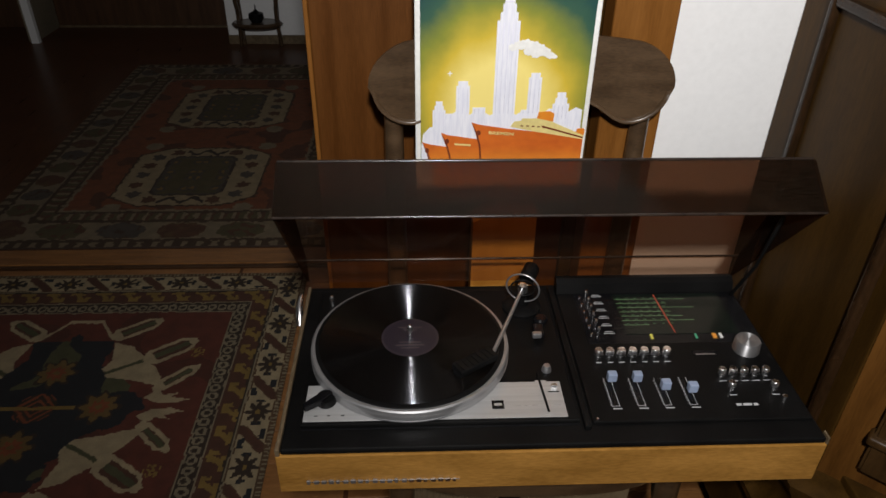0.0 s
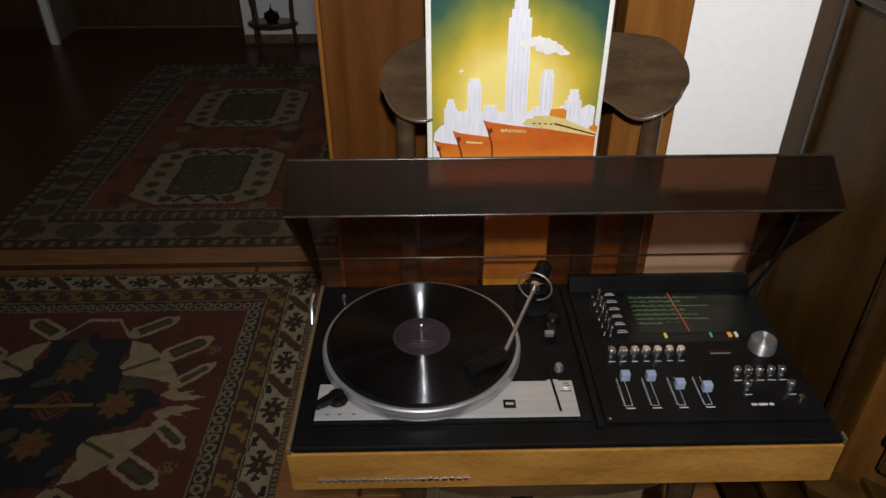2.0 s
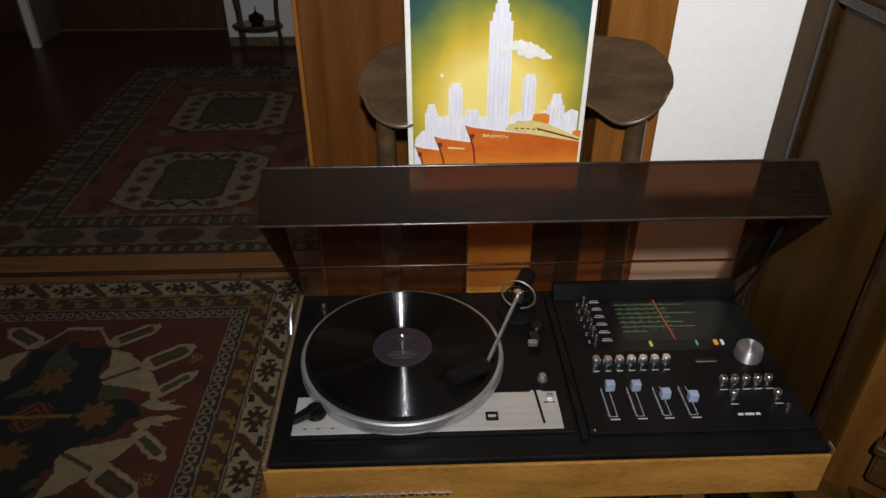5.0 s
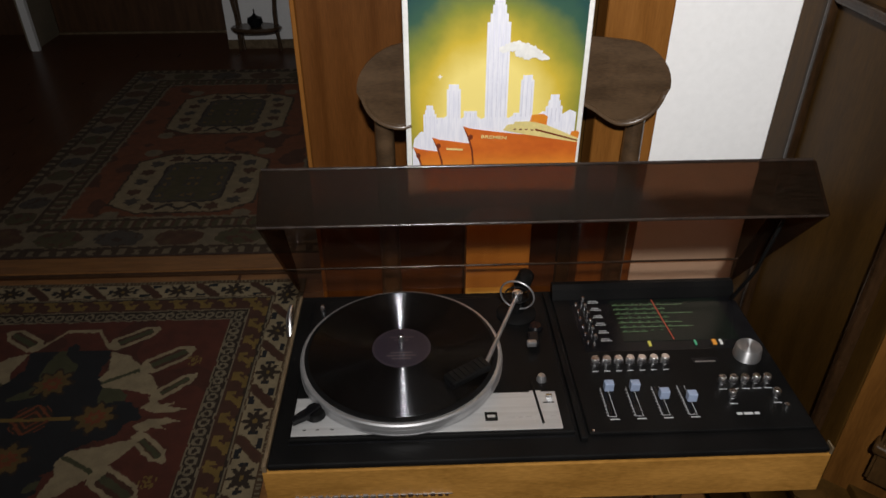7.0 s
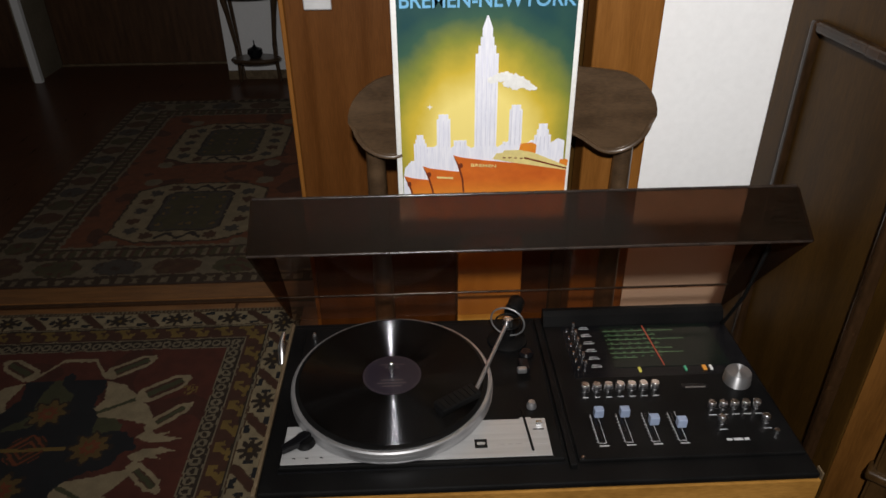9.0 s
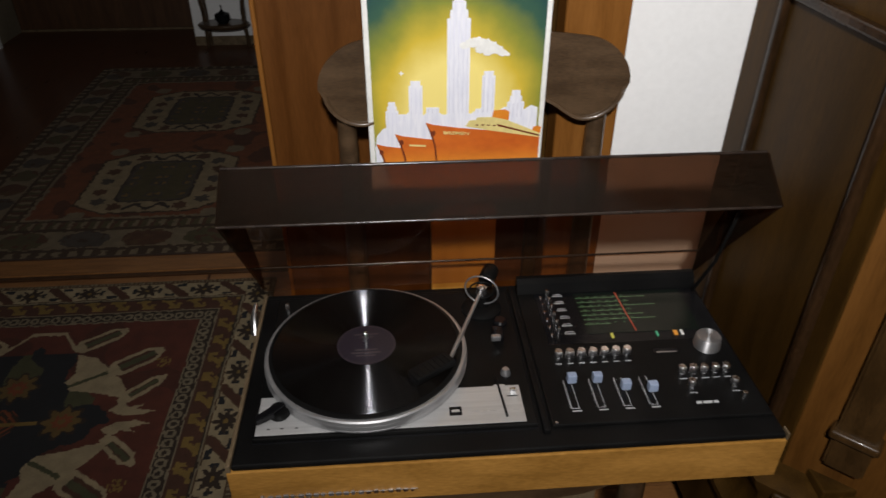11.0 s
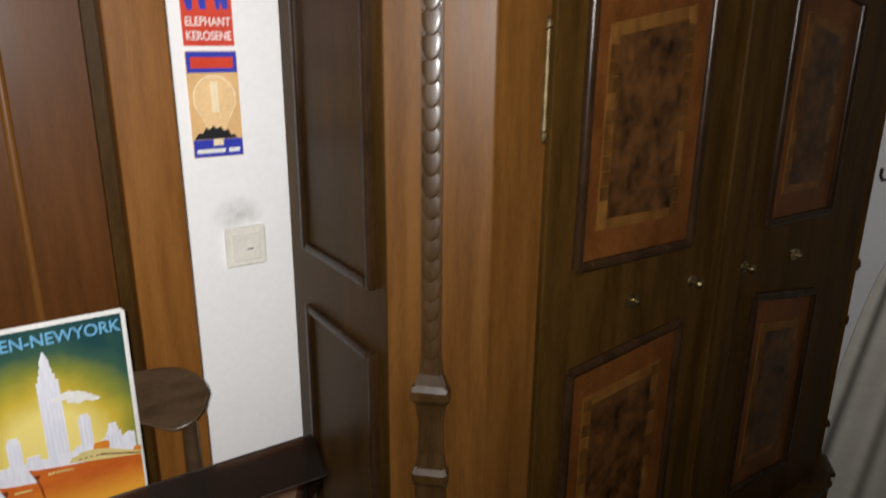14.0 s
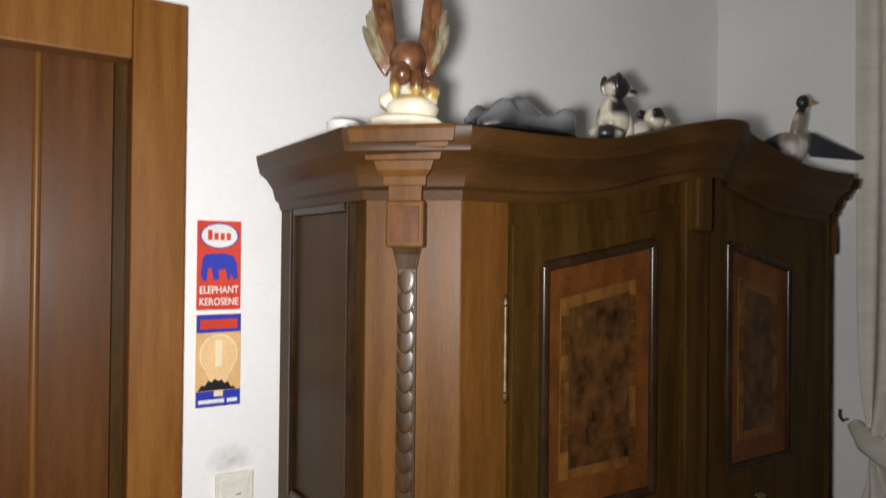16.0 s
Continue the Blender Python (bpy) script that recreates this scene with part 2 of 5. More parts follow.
rug_mat = paint_mat("wool_pile", 0.95, 0.5)

# ---- structure ----
soiled = plaster.copy()
soiled.name = "plaster_soiled"
sn, sl_ = soiled.node_tree.nodes, soiled.node_tree.links
stc, smp, sgr, smx = sn.new("ShaderNodeTexCoord"), sn.new("ShaderNodeMapping"), sn.new("ShaderNodeTexGradient"), sn.new("ShaderNodeMix")
smp.inputs["Location"].default_value = (-0.528 / 0.055, 0, -1.232 / 0.042)
smp.inputs["Scale"].default_value = (1 / 0.055, 0, 1 / 0.042)
sgr.gradient_type, smx.data_type = "SPHERICAL", "RGBA"
smx.inputs[7].default_value = (0.30, 0.28, 0.26, 1)
snz, smu = sn.new("ShaderNodeTexNoise"), sn.new("ShaderNodeMath")
snz.inputs["Scale"].default_value, smu.operation = 60.0, "MULTIPLY"
sl_.new(stc.outputs["Object"], smp.inputs[0]), sl_.new(smp.outputs[0], sgr.inputs[0]), sl_.new(stc.outputs["Object"], snz.inputs[0])
sl_.new(sgr.outputs["Fac"], smu.inputs[0]), sl_.new(snz.outputs[0], smu.inputs[1]), sl_.new(smu.outputs[0], smx.inputs[0])
sl_.new(sn["Principled BSDF"].inputs["Base Color"].links[0].from_socket, smx.inputs[6])
sl_.new(smx.outputs[2], sn["Principled BSDF"].inputs["Base Color"])
WALL_Y = 0.372


def slab(name, x0, x1, y0, y1, z0, z1, mat, label, category="wall"):
    ob = part(name, box(x0, x1, y0, y1, z0, z1), mat)
    return tagged(ob, label, category, kind="structure")


slab("floor", -3.2, 2.62, -4.1, 4.3, -0.1, 0.0, dark_floor, "dark reddish brown polished wooden floor", "floor")
slab("wall_north", 0.335, 2.62, WALL_Y, 0.52, 0, 2.75, soiled, "white plastered wall beside the wooden door")
slab("wall_north_lintel", -1.35, 0.335, WALL_Y, 0.52, 2.10, 2.75, plaster, "white plaster over the wide doorway")
slab("wall_north_far", -3.2, -1.35, WALL_Y, 0.52, 0, 2.75, plaster, "white plastered wall past the doorway")
slab("wall_south", -3.2, 2.62, -4.1, -4.0, 0, 2.75, plaster, "plain white plastered wall")
slab("wall_east", 2.225, 2.33, -4.0, WALL_Y, 0, 2.75, plaster, "white plastered wall beside the wardrobe")
slab("wall_west", -3.2, -3.1, -4.0, 4.3, 0, 2.75, plaster, "plain white plastered wall")
slab("wall_far", -1.115, 2.62, 3.55, 4.0, 0, 2.75, plaster, "white wall at the end of the far room")
slab("wall_far_east", 1.2, 1.3, 0.52, 3.55, 0, 2.75, plaster, "white wall of the far room")
slab("ceiling", -3.2, 2.62, -4.1, 4.3, 2.75, 2.85, ceiling_white, "plain off-white ceiling", "ceiling")

# ---- the wardrobe ----
CX, CF = 1.365, -0.16
wardrobe = thing("wardrobe", (CX, 0.1, 0.0), "large dark oak baroque wardrobe with inlaid doors against the white wall", "wardrobe")


def wbox(name, x0, x1, y0, y1, z0, z1, mat, bevel=0.003, parent=None, label=""):
    return part(name, box(x0 - CX, x1 - CX, y0 - 0.1, y1 - 0.1, z0, z1, bevel), mat, parent or wardrobe, label)


def arch(x):
    return 0.078 * math.exp(-((x - CX - 0.03) / 0.25) ** 2)


PLAN = [(0.634, 0.350), (0.634, -0.052), (0.758, -0.16)]
PLAN += [(0.758 + (1.928 - 0.758) * i / 40, -0.16) for i in range(1, 41)]
PLAN += [(2.06, -0.052), (2.06, 0.350)]


def sweep(profile, plan, rise=None, swell=None):
    """A moulding of the profile (out, z) along the wardrobe's plan, mitred at its corners."""
    own = bmesh.new()
    rows = []
    for i, (x, y) in enumerate(plan):
        a = Vector(plan[max(0, i - 1)])
        b = Vector(plan[min(len(plan) - 1, i + 1)])
        p = Vector((x, y))
        na = (p - a).normalized() if i else (b - p).normalized()
        nb = (b - p).normalized() if i < len(plan) - 1 else na
        n1, n2 = Vector((na.y, -na.x)), Vector((nb.y, -nb.x))
        n = (n1 + n2).normalized()
        n = -n / max(0.4, n.dot(n1))
        k = swell(x) if swell else 0.0
        z0 = rise(x) if rise else 0.0
        rows.append([own.verts.new((x - CX - n.x * (o + k), y - 0.1 - n.y * (o + k), z + z0)) for o, z in profile])
    for r, q in zip(rows, rows[1:]):
        for k in range(len(profile)):
            j = (k + 1) % len(profile)
            own.faces.new((r[k], r[j], q[j], q[k]))
    own.faces.new(rows[0]), own.faces.new(rows[-1])
    return own


def front_rise(x):
    return (arch(x) if 0.77 < x < 1.93 else 0.0) - 0.008 * min(1.0, max(0.0, (1.93 - x) / 0.25))


def centre_swell(x):
    return 0.045 * math.exp(-((x - CX) / 0.10) ** 4)


# carcass: side walls, corner posts, back and front framing
wbox("side_panel_frame", 0.634, 0.665, -0.05, 0.366, 0.30, 1.83, oak_dark)
wbox("side_panel_frame", 2.048, 2.07, -0.05, 0.366, 0.30, 1.83, oak_dark)
wbox("back", 0.665, 2.048, 0.345, 0.366, 0.30, 1.88, oak_dark)
wbox("top_board", 0.66, 2.05, -0.12, 0.36, 1.86, 1.8795, oak_dark)
wbox("bottom_board", 0.66, 2.05, -0.12, 0.345, 0.40, 0.42, oak_dark)
ang = math.degrees(math.atan2(-0.108, 0.115))
for sx in (1, -1):
    bm = bmesh.new()
    a, b = Vector((0.634, -0.052)), Vector((0.758, -0.16))
    d = (b - a).normalized()
    nrm = Vector((d.y, -d.x))
    nrm = nrm if nrm.y < 0 else -nrm
    pts = [a, b, b - nrm * 0.03, a - nrm * 0.03]
    outline = [((p.x - CX) * sx + (0 if sx > 0 else -0.017), p.y - 0.1) for p in pts]
    bm = prism(outline, 1.53, Matrix.Translation((0, 0, 1.83)))
    # left post lighter than its right twin: lamp light put into the colour
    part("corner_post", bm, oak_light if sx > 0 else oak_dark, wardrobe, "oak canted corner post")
# stiles likewise: left one lightened, right one darkened for the light's falloff
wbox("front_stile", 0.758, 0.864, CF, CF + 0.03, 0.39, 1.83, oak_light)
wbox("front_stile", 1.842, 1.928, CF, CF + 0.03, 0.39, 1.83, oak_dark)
top_ = [(0.864 + 0.978 * i / 40, 1.83 + arch(0.864 + 0.978 * i / 40)) for i in range(41)]
low_ = [(x, z - 0.095 - 0.2 * arch(x)) for x, z in top_]
part("frieze", prism([(x - CX, z) for x, z in low_ + top_[::-1]], 0.022, upright(0, CF - 0.1, 0)), oak_dark, wardrobe)
CORN = [(o, z - 0.008) for o, z in [(0.0, 1.79), (0.008, 1.79), (0.012, 1.806), (0.020, 1.812), (0.026, 1.835), (0.040, 1.856), (0.056, 1.868), (0.058, 1.880), (0.060, 1.883), (0.064, 1.906), (0.0, 1.908)]]
part("cornice", sweep(CORN, PLAN, front_rise, centre_swell), oak_cornice, wardrobe, "stepped dark oak cornice that swells up over the middle", smooth=35)
# the cornice breaks forward over each corner post
for sx in (1, -1):
    M = Matrix.Translation(((0.692 - CX) * sx + (0 if sx > 0 else -0.017), -0.0975 - 0.1, 0)) @ Matrix.Rotation(radians(ang * sx), 4, "Z")
    own = bmesh.new()
    for o, w, z in ((0.030, 0.0275, 1.768), (0.031, 0.0285, 1.796), (0.036, 0.036, 1.797), (0.037, 0.037, 1.811), (0.043, 0.046, 1.822), (0.045, 0.051, 1.837), (0.053, 0.063, 1.838), (0.054, 0.065, 1.849), (0.060, 0.076, 1.858), (0.061, 0.079, 1.865), (0.068, 0.087, 1.866), (0.071, 0.090, 1.886), (0.069, 0.089, 1.893)):
        rows_ = [own.verts.new(q) for q in ((-w, 0.02, z), (-w, -o, z), (w, -o, z), (w, 0.02, z))]
        if z > 1.769:
            for k in range(4):
                own.faces.new((last_[k], last_[(k + 1) % 4], rows_[(k + 1) % 4], rows_[k]))
        else:
            own.faces.new(rows_)
        last_ = rows_
    own.faces.new(last_)
    # left cornice block lightened the same way, as if lit
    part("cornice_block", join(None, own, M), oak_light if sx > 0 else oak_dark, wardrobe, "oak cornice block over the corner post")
    own = box(-0.033, 0.033, -0.034, 0.01, 1.692, 1.772, 0.004)
    part("capital_face", join(None, box(-0.025, 0.025, -0.0358, -0.0342, 1.702, 1.762, 0.0006, None, 1), M), walnut, wardrobe, "burl face of the capital")
    part("capital_block", join(None, own, M), oak_light, wardrobe, "square block with a burl face")
    own = bmesh.new()
    prof = []
    for z, h, o in ((1.70, 0.026, 0.026), (1.68, 0.022, 0.020), (1.655, 0.0165, 0.016), (1.07, 0.0165, 0.016), (1.042, 0.020, 0.018), (1.024, 0.027, 0.024), (1.014, 0.033, 0.030), (0.998, 0.033, 0.030), (0.986, 0.026, 0.022), (0.95, 0.021, 0.018), (0.89, 0.022, 0.018), (0.864, 0.026, 0.022), (0.854, 0.031, 0.028), (0.838, 0.031, 0.028), (0.828, 0.027, 0.022), (0.46, 0.027, 0.024)):
        prof.append([own.verts.new(q) for q in ((-h, 0.01, z), (-h, -o, z), (h, -o, z), (h, 0.01, z))])
    for r, q in zip(prof, prof[1:]):
        for k in range(4):
            own.faces.new((r[k], r[(k + 1) % 4], q[(k + 1) % 4], q[k]))
    own.faces.new(prof[0]), own.faces.new(prof[-1])
    bmesh.ops.bevel(own, geom=[e for e in own.edges if abs(e.verts[0].co.z - e.verts[1].co.z) > 0.01 and e.verts[0].co.y < 0], offset=0.004, segments=2, affect="EDGES")
    pil = part("pilaster", join(None, own, M), oak_polished, wardrobe, "slim carved oak pilaster")
    for k in range(17):
        sc = bmesh.new()
        z = 1.64 - k * 0.034
        ellipsoid(sc, (0, -0.0156, z), (0.0150, 0.0017, 0.027), (-4, 0, 0), u=12, v=8)
        part("carved_scale", join(None, sc, M), oak_polished, pil, smooth=80)
    foot_block = part("base_block", join(None, box(-0.060, 0.028, -0.050, 0.01, 0.288, 0.375, 0.003), M), oak_dark, wardrobe, "square oak base block with an inlaid star")
    for z in (0.273, 0.3752):
        part("base_ledge", join(None, box(-0.068, 0.035, -0.059, 0.01, z, z + 0.0145, 0.005, None, 3), M), oak_polished, foot_block, "worn shiny ledge", smooth=40)
    for up in (1, -1):
        part("inlaid_star", prism([(-0.016, 0.333), (-0.016 + 0.022, 0.333 + 0.024 * up), (-0.016, 0.333 + 0.019 * up), (-0.016 - 0.022, 0.333 + 0.024 * up)], 0.002, M @ upright(0, -0.0512, 0)), inlay_star, foot_block, "orange wooden inlay")
    part("pilaster_ledge", join(None, box(-0.033, 0.033, -0.032, 0.01, 0.515, 0.531, 0.005, None, 3), M), oak_polished, pil, smooth=40)
# side panels
for z0, z1 in ((1.185, 1.758), (0.46, 1.035)):
    for sx in (0.634, 2.07):
        s = 1 if sx < 1 else -1
        o = bmesh.new()
        y0, y1 = 0.004, 0.262
        for a in ((y0 - 0.016, y0, z0 - 0.016, z1 + 0.016), (y1, y1 + 0.016, z0 - 0.016, z1 + 0.016), (y0, y1, z0 - 0.016, z0), (y0, y1, z1, z1 + 0.016)):
            xa, xb = sorted((sx - 0.014 * s, sx + 0.004 * s))
            box(xa - CX, xb - CX, a[0] - 0.1, a[1] - 0.1, a[2], a[3], 0.005, o, 3)
        mo = part("side_moulding", o, ebony, wardrobe, "shiny dark panel moulding")
        xa, xb = sorted((sx - 0.0035 * s, sx + 0.004 * s))
        part("side_panel", box(xa - CX, xb - CX, y0 - 0.1, y1 - 0.1, z0, z1, 0.002), panel_wood, wardrobe, "reddish recessed side panel")


def slanted(x0, x1, z0, zl, zr, y, depth, inset=0.0):
    """An upright plate with a slanting top, facing -y."""
    own = prism([(x0 + inset - CX, z0 + inset), (x1 - inset - CX, z0 + inset), (x1 - inset - CX, zr - inset), (x0 + inset - CX, zl - inset)], depth, upright(0, y - 0.1, 0))
    return own


def rim(x0, x1, z0, zl, zr, y, w, proud):
    own = bmesh.new()
    for a, b in (((x0, z0), (x1, z0)), ((x1, z0), (x1, zr)), ((x1, zr), (x0, zl)), ((x0, zl), (x0, z0))):
        tube([(a[0] - CX, y - 0.1, a[1]), (b[0] - CX, y - 0.1, b[1])], w, 10, own, flat=1.0)
    return own


def door(x0, x1, px0, px1, upper, lower, knob_x, esc_x):
    lip = [(x0 + (x1 - x0) * i / 16, 1.735 + 0.8 * arch(x0 + (x1 - x0) * i / 16)) for i in range(17)]
    d = part("door", prism([(x0 - CX, 0.402), (x1 - CX, 0.402)] + [(x - CX, z) for x, z in lip[::-1]], 0.026, upright(0, CF - 0.106, 0), bevel=0.002), oak_dark, wardrobe)
    for z0, zl, zr in (upper, lower):
        part("panel_moulding", rim(px0, px1, z0, zl, zr, CF - 0.008, 0.0105, 0.0), ebony, d, "shiny dark moulding", smooth=50)
        part("panel_frame", slanted(px0, px1, z0, zl, zr, CF - 0.0075, 0.004), walnut, d, "walnut banded panel")
        s = (zr - zl) / (px1 - px0)
        i0, i1 = px0 + 0.062, px1 - 0.072
        part("inlay_band", slanted(i0 - 0.022, i1 + 0.022, z0 + 0.062, zl + s * 0.04 - 0.066, zr - s * 0.05 - 0.066, CF - 0.0095, 0.004), inlay_wood, d, "lighter inlaid band")
        ib0, ib1, iz0 = i0 - 0.021, i1 + 0.021, z0 + 0.063
        for side, xa, xb in ((0, ib0, i0 - 0.001), (1, i1 + 0.001, ib1)):
            hi = zl + s * (0.04 if side == 0 else px1 - px0 - 0.05) - 0.070
            count = max(6, round((hi - iz0) / 0.026))
            for k in range(count):
                za, zb = iz0 + (hi - iz0) * k / count, iz0 + (hi - iz0) * (k + 0.93) / count
                part("veneer_block", prism([(xa - CX, za), (xb - CX, za), (xb - CX, zb), (xa - CX, zb)], 0.001, upright(0, CF - 0.1103, 0)), cross_veneer, d)
        part("inlay_panel", slanted(i0, i1, z0 + 0.082, zl + s * 0.062 - 0.088, zr - s * 0.072 - 0.088, CF - 0.0115, 0.004), burl, d, "dark burl inlay")
    zk = 1.107
    kb = bmesh.new()
    lathe([(0, 0), (0.013, 0), (0.012, 0.003), (0.004, 0.006), (0.004, 0.012), (0.008, 0.016), (0.009, 0.021), (0.005, 0.026), (0, 0.027)], 16, Matrix.Translation((knob_x - CX, CF - 0.106, zk + 0.004)) @ Matrix.Rotation(radians(90), 4, "X"), kb)
    part("knob", kb, brass, d, "small brass knob", smooth=40)
    es = prism([(0.018 * math.cos(t * math.pi / 8) * (1.25 if t % 2 else 0.8), 0.011 * math.sin(t * math.pi / 8) * (1.3 if t % 3 else 0.9)) for t in range(16)], 0.004, upright(esc_x - CX, CF - 0.110, zk), bevel=0.001)
    lathe([(0, 0), (0.004, 0), (0.005, 0.012), (0.003, 0.016), (0, 0.016)], 10, Matrix.Translation((esc_x - CX + 0.004, CF - 0.106, zk)) @ Matrix.Rotation(radians(90), 4, "X"), es)
    part("key_plate", es, brass, d, "ornate brass key plate", smooth=40)
    return d


door(0.868, 1.328, 0.942, 1.240, (1.197, 1.660, 1.710), (0.52, 0.995, 1.03), 1.268, 1.092)
door(1.408, 1.838, 1.498, 1.745, (1.197, 1.710, 1.655), (0.52, 1.03, 0.995), 1.442, 1.632)
bm = box(1.332 - CX, 1.410 - CX, CF - 0.122, CF - 0.08, 0.402, 1.845, 0.004)
part("centre_post", bm, oak_dark, wardrobe)
bm = box(-0.028, 0.022, CF - 0.150, CF - 0.10, 1.735, 1.86, 0.010)
part("scroll_block", bm, oak_dark, wardrobe)
for z in (0.62, 1.515):
    bm = tube([(0.851 - CX, CF - 0.108, z - 0.075), (0.851 - CX, CF - 0.108, z + 0.075)], 0.0042, 10)
    lathe([(0, 0), (0.0055, 0.004), (0.0045, 0.012), (0, 0.022)], 10, Matrix.Translation((0.851 - CX, CF - 0.108, z + 0.075)), bm)
    lathe([(0, 0), (0.0055, 0.004), (0.0045, 0.012), (0, 0.022)], 10, Matrix.Translation((0.851 - CX, CF - 0.108, z - 0.075)) @ Matrix.Rotation(math.pi, 4, "X"), bm)
    part("hinge", bm, dull_brass, wardrobe, "long dull brass barrel hinge", smooth=40)
BASE = [(0.0, 0.10), (0.035, 0.10), (0.035, 0.25), (0.050, 0.262), (0.052, 0.278), (0.040, 0.288), (0.028, 0.33), (0.034, 0.360), (0.048, 0.386), (0.050, 0.397), (0.044, 0.401), (0.016, 0.404), (0.0, 0.406)]
part("plinth", sweep(BASE, PLAN), oak_dark, wardrobe, "moulded oak plinth", smooth=35)
for x, y in ((0.70, -0.08), (2.01, -0.08), (0.70, 0.30), (2.01, 0.30)):
    part("bun_foot", lathe([(0, 0), (0.03, 0), (0.055, 0.02), (0.06, 0.05), (0.05, 0.08), (0.03, 0.10), (0, 0.105)], 20, Matrix.Translation((x - CX, y - 0.1, 0))), oak_dark, wardrobe, smooth=40)

# ---- sliding door and casing ----
door_1 = thing("door_1", (0.085, 0.40, 0.0), "brown wooden sliding door standing partly open", "door", kind="structure")
part("door_leaf", box(-0.160 - 0.085, 0.156 - 0.085, -0.004, 0.036, 0.006, 2.12, 0.003), door_wood, door_1)
part("door_leaf", box(0.166 - 0.085, 0.36 - 0.085, -0.004, 0.036, 0.006, 2.12, 0.003), door_wood, door_1)
# bead paler than the door leaf: its glossy highlight put into the colour
part("door_bead", lathe([(0, 0.006), (0.009, 0.006), (0.009, 2.12), (0, 2.12)], 16, Matrix.Translation((0.161 - 0.085, 0.0, 0))), bead_lit, door_1, "rounded bead coloured as if catching the light", smooth=50)
part("door_edge", box(-0.168 - 0.085, -0.1602 - 0.085, -0.002, 0.034, 0.006, 2.12, 0.002), casing_wood, door_1, "lighter lipping on the door edge")
lk = part("lock_plate", box(-0.128 - 0.085, -0.084 - 0.085, -0.009, -0.004, 1.052, 1.170, 0.002), silver, door_1, "worn white metal lock plate")
part("finger_pull", box(-0.117 - 0.085, -0.095 - 0.085, -0.0105, -0.0085, 1.095, 1.150, 0.001), white_paint, lk)
part("keyhole", box(-0.108 - 0.085, -0.104 - 0.085, -0.0115, -0.0100, 1.112, 1.132, 0.0), black_plastic, lk)
casing = thing("door_casing", (0.39, 0.372, 0), "orange brown wooden door casing standing proud of the wall", "door frame", kind="structure")
part("casing_stile", box(-0.076, 0.025, -0.060, -0.0005, 0, 2.175, 0.004), casing_wood, casing)
part("casing_head", box(-1.75, -0.0765, -0.060, -0.0005, 2.052, 2.175, 0.004), casing_wood, casing)
# dark strip stands in for the shadowed gap between door and casing
part("gap_strip", box(-0.098, -0.0745, 0.004, 0.024, 0, 2.10, 0.001), oak_dark, casing, "dark strip for the shaded gap beside the door")
part("reveal", box(-0.074, -0.0565, 0.001, 0.14, 0, 2.10, 0.001), door_wood, casing)

# ---- stereo console on the chair ----
OX, OZ = 0.183, 0.505
console = thing("stereo_console", (OX, 0, OZ), "walnut veneered stereo console with record player and radio on a chair", "stereo")


def cbox(name, x0, x1, y0, y1, z0, z1, mat, bevel=0.001, parent=None, label=""):
    return part(name, box(x0 - OX, x1 - OX, y0, y1, z0 - OZ, z1 - OZ, bevel), mat, parent or console, label)


def at(x, y, z):
    return Matrix.Translation((x - OX, y, z - OZ))


case = cbox("case_front", -0.166, 0.526, -0.173, -0.1595, 0.5385, 0.6045, veneer, 0.0015, label="honey brown walnut veneer front")
cbox("case_side", -0.166, -0.1605, -0.1588, 0.168, 0.533, 0.613, pale_edge, 0.0015, label="pale worn wooden side")
cbox("case_side", 0.5165, 0.526, -0.1588, 0.168, 0.5385, 0.6045, veneer, 0.0015)
for x0, x1 in ((-0.1655, -0.1600), (0.5238, 0.5263)):
    cbox("corner_cap", x0, x1, -0.1728, -0.1595, 0.6048, 0.6165, pale_edge, 0.0008, label="pale worn corner")
cbox("case_back", -0.160, 0.5163, 0.156, 0.168, 0.533, 0.610, black_plastic)
cbox("case_bottom", -0.1558, 0.5163, -0.1588, 0.1558, 0.533, 0.540, black_plastic)
for x in (-0.02, 0.38):
    for y in (-0.13, 0.13):
        part("foot", lathe([(0, 0), (0.014, 0), (0.016, 0.004), (0.013, 0.028), (0, 0.028)], 16, at(x, y, OZ)), black_plastic, console)
cbox("deck", -0.1595, 0.5235, -0.1715, 0.1555, 0.6050, 0.6145, black_plastic, 0.003, label="black plastic deck")
# badge: a run of small raised strokes, steel at left, brighter chrome at right
for k in range(21):
    x = -0.131 + k * 0.0092
    w = 0.0062 if k % 4 else 0.0042
    cbox("badge_stroke", x, x + w, -0.1762, -0.1732, 0.5555, 0.5605 + 0.001 * (k % 3 == 0), chrome if k > 13 else steel, 0.0006)
cbox("badge_rail", -0.131, 0.062, -0.1748, -0.1732, 0.5575, 0.5587, chrome, 0.0003)

chassis = cbox("player_chassis", -0.139, 0.217, -0.137, 0.143, 0.6134, 0.6200, black_plastic, 0.002, label="black record player chassis")
cbox("front_plate", -0.136, 0.202, -0.132, -0.068, 0.6202, 0.6214, silver, 0.0004, chassis, "brushed silver control plate")
cbox("plate_groove", -0.1385, 0.2165, -0.1405, -0.1378, 0.6132, 0.6150, black_gloss, 0.0003, chassis)
PT = 0.640
platter_metal = ramp_mat("turned_aluminium", (0.40, 0.40, 0.41), (0.52, 0.52, 0.53), 0.36, 14.0, (1, 1, 30), metal=0.75, bump=0.03)
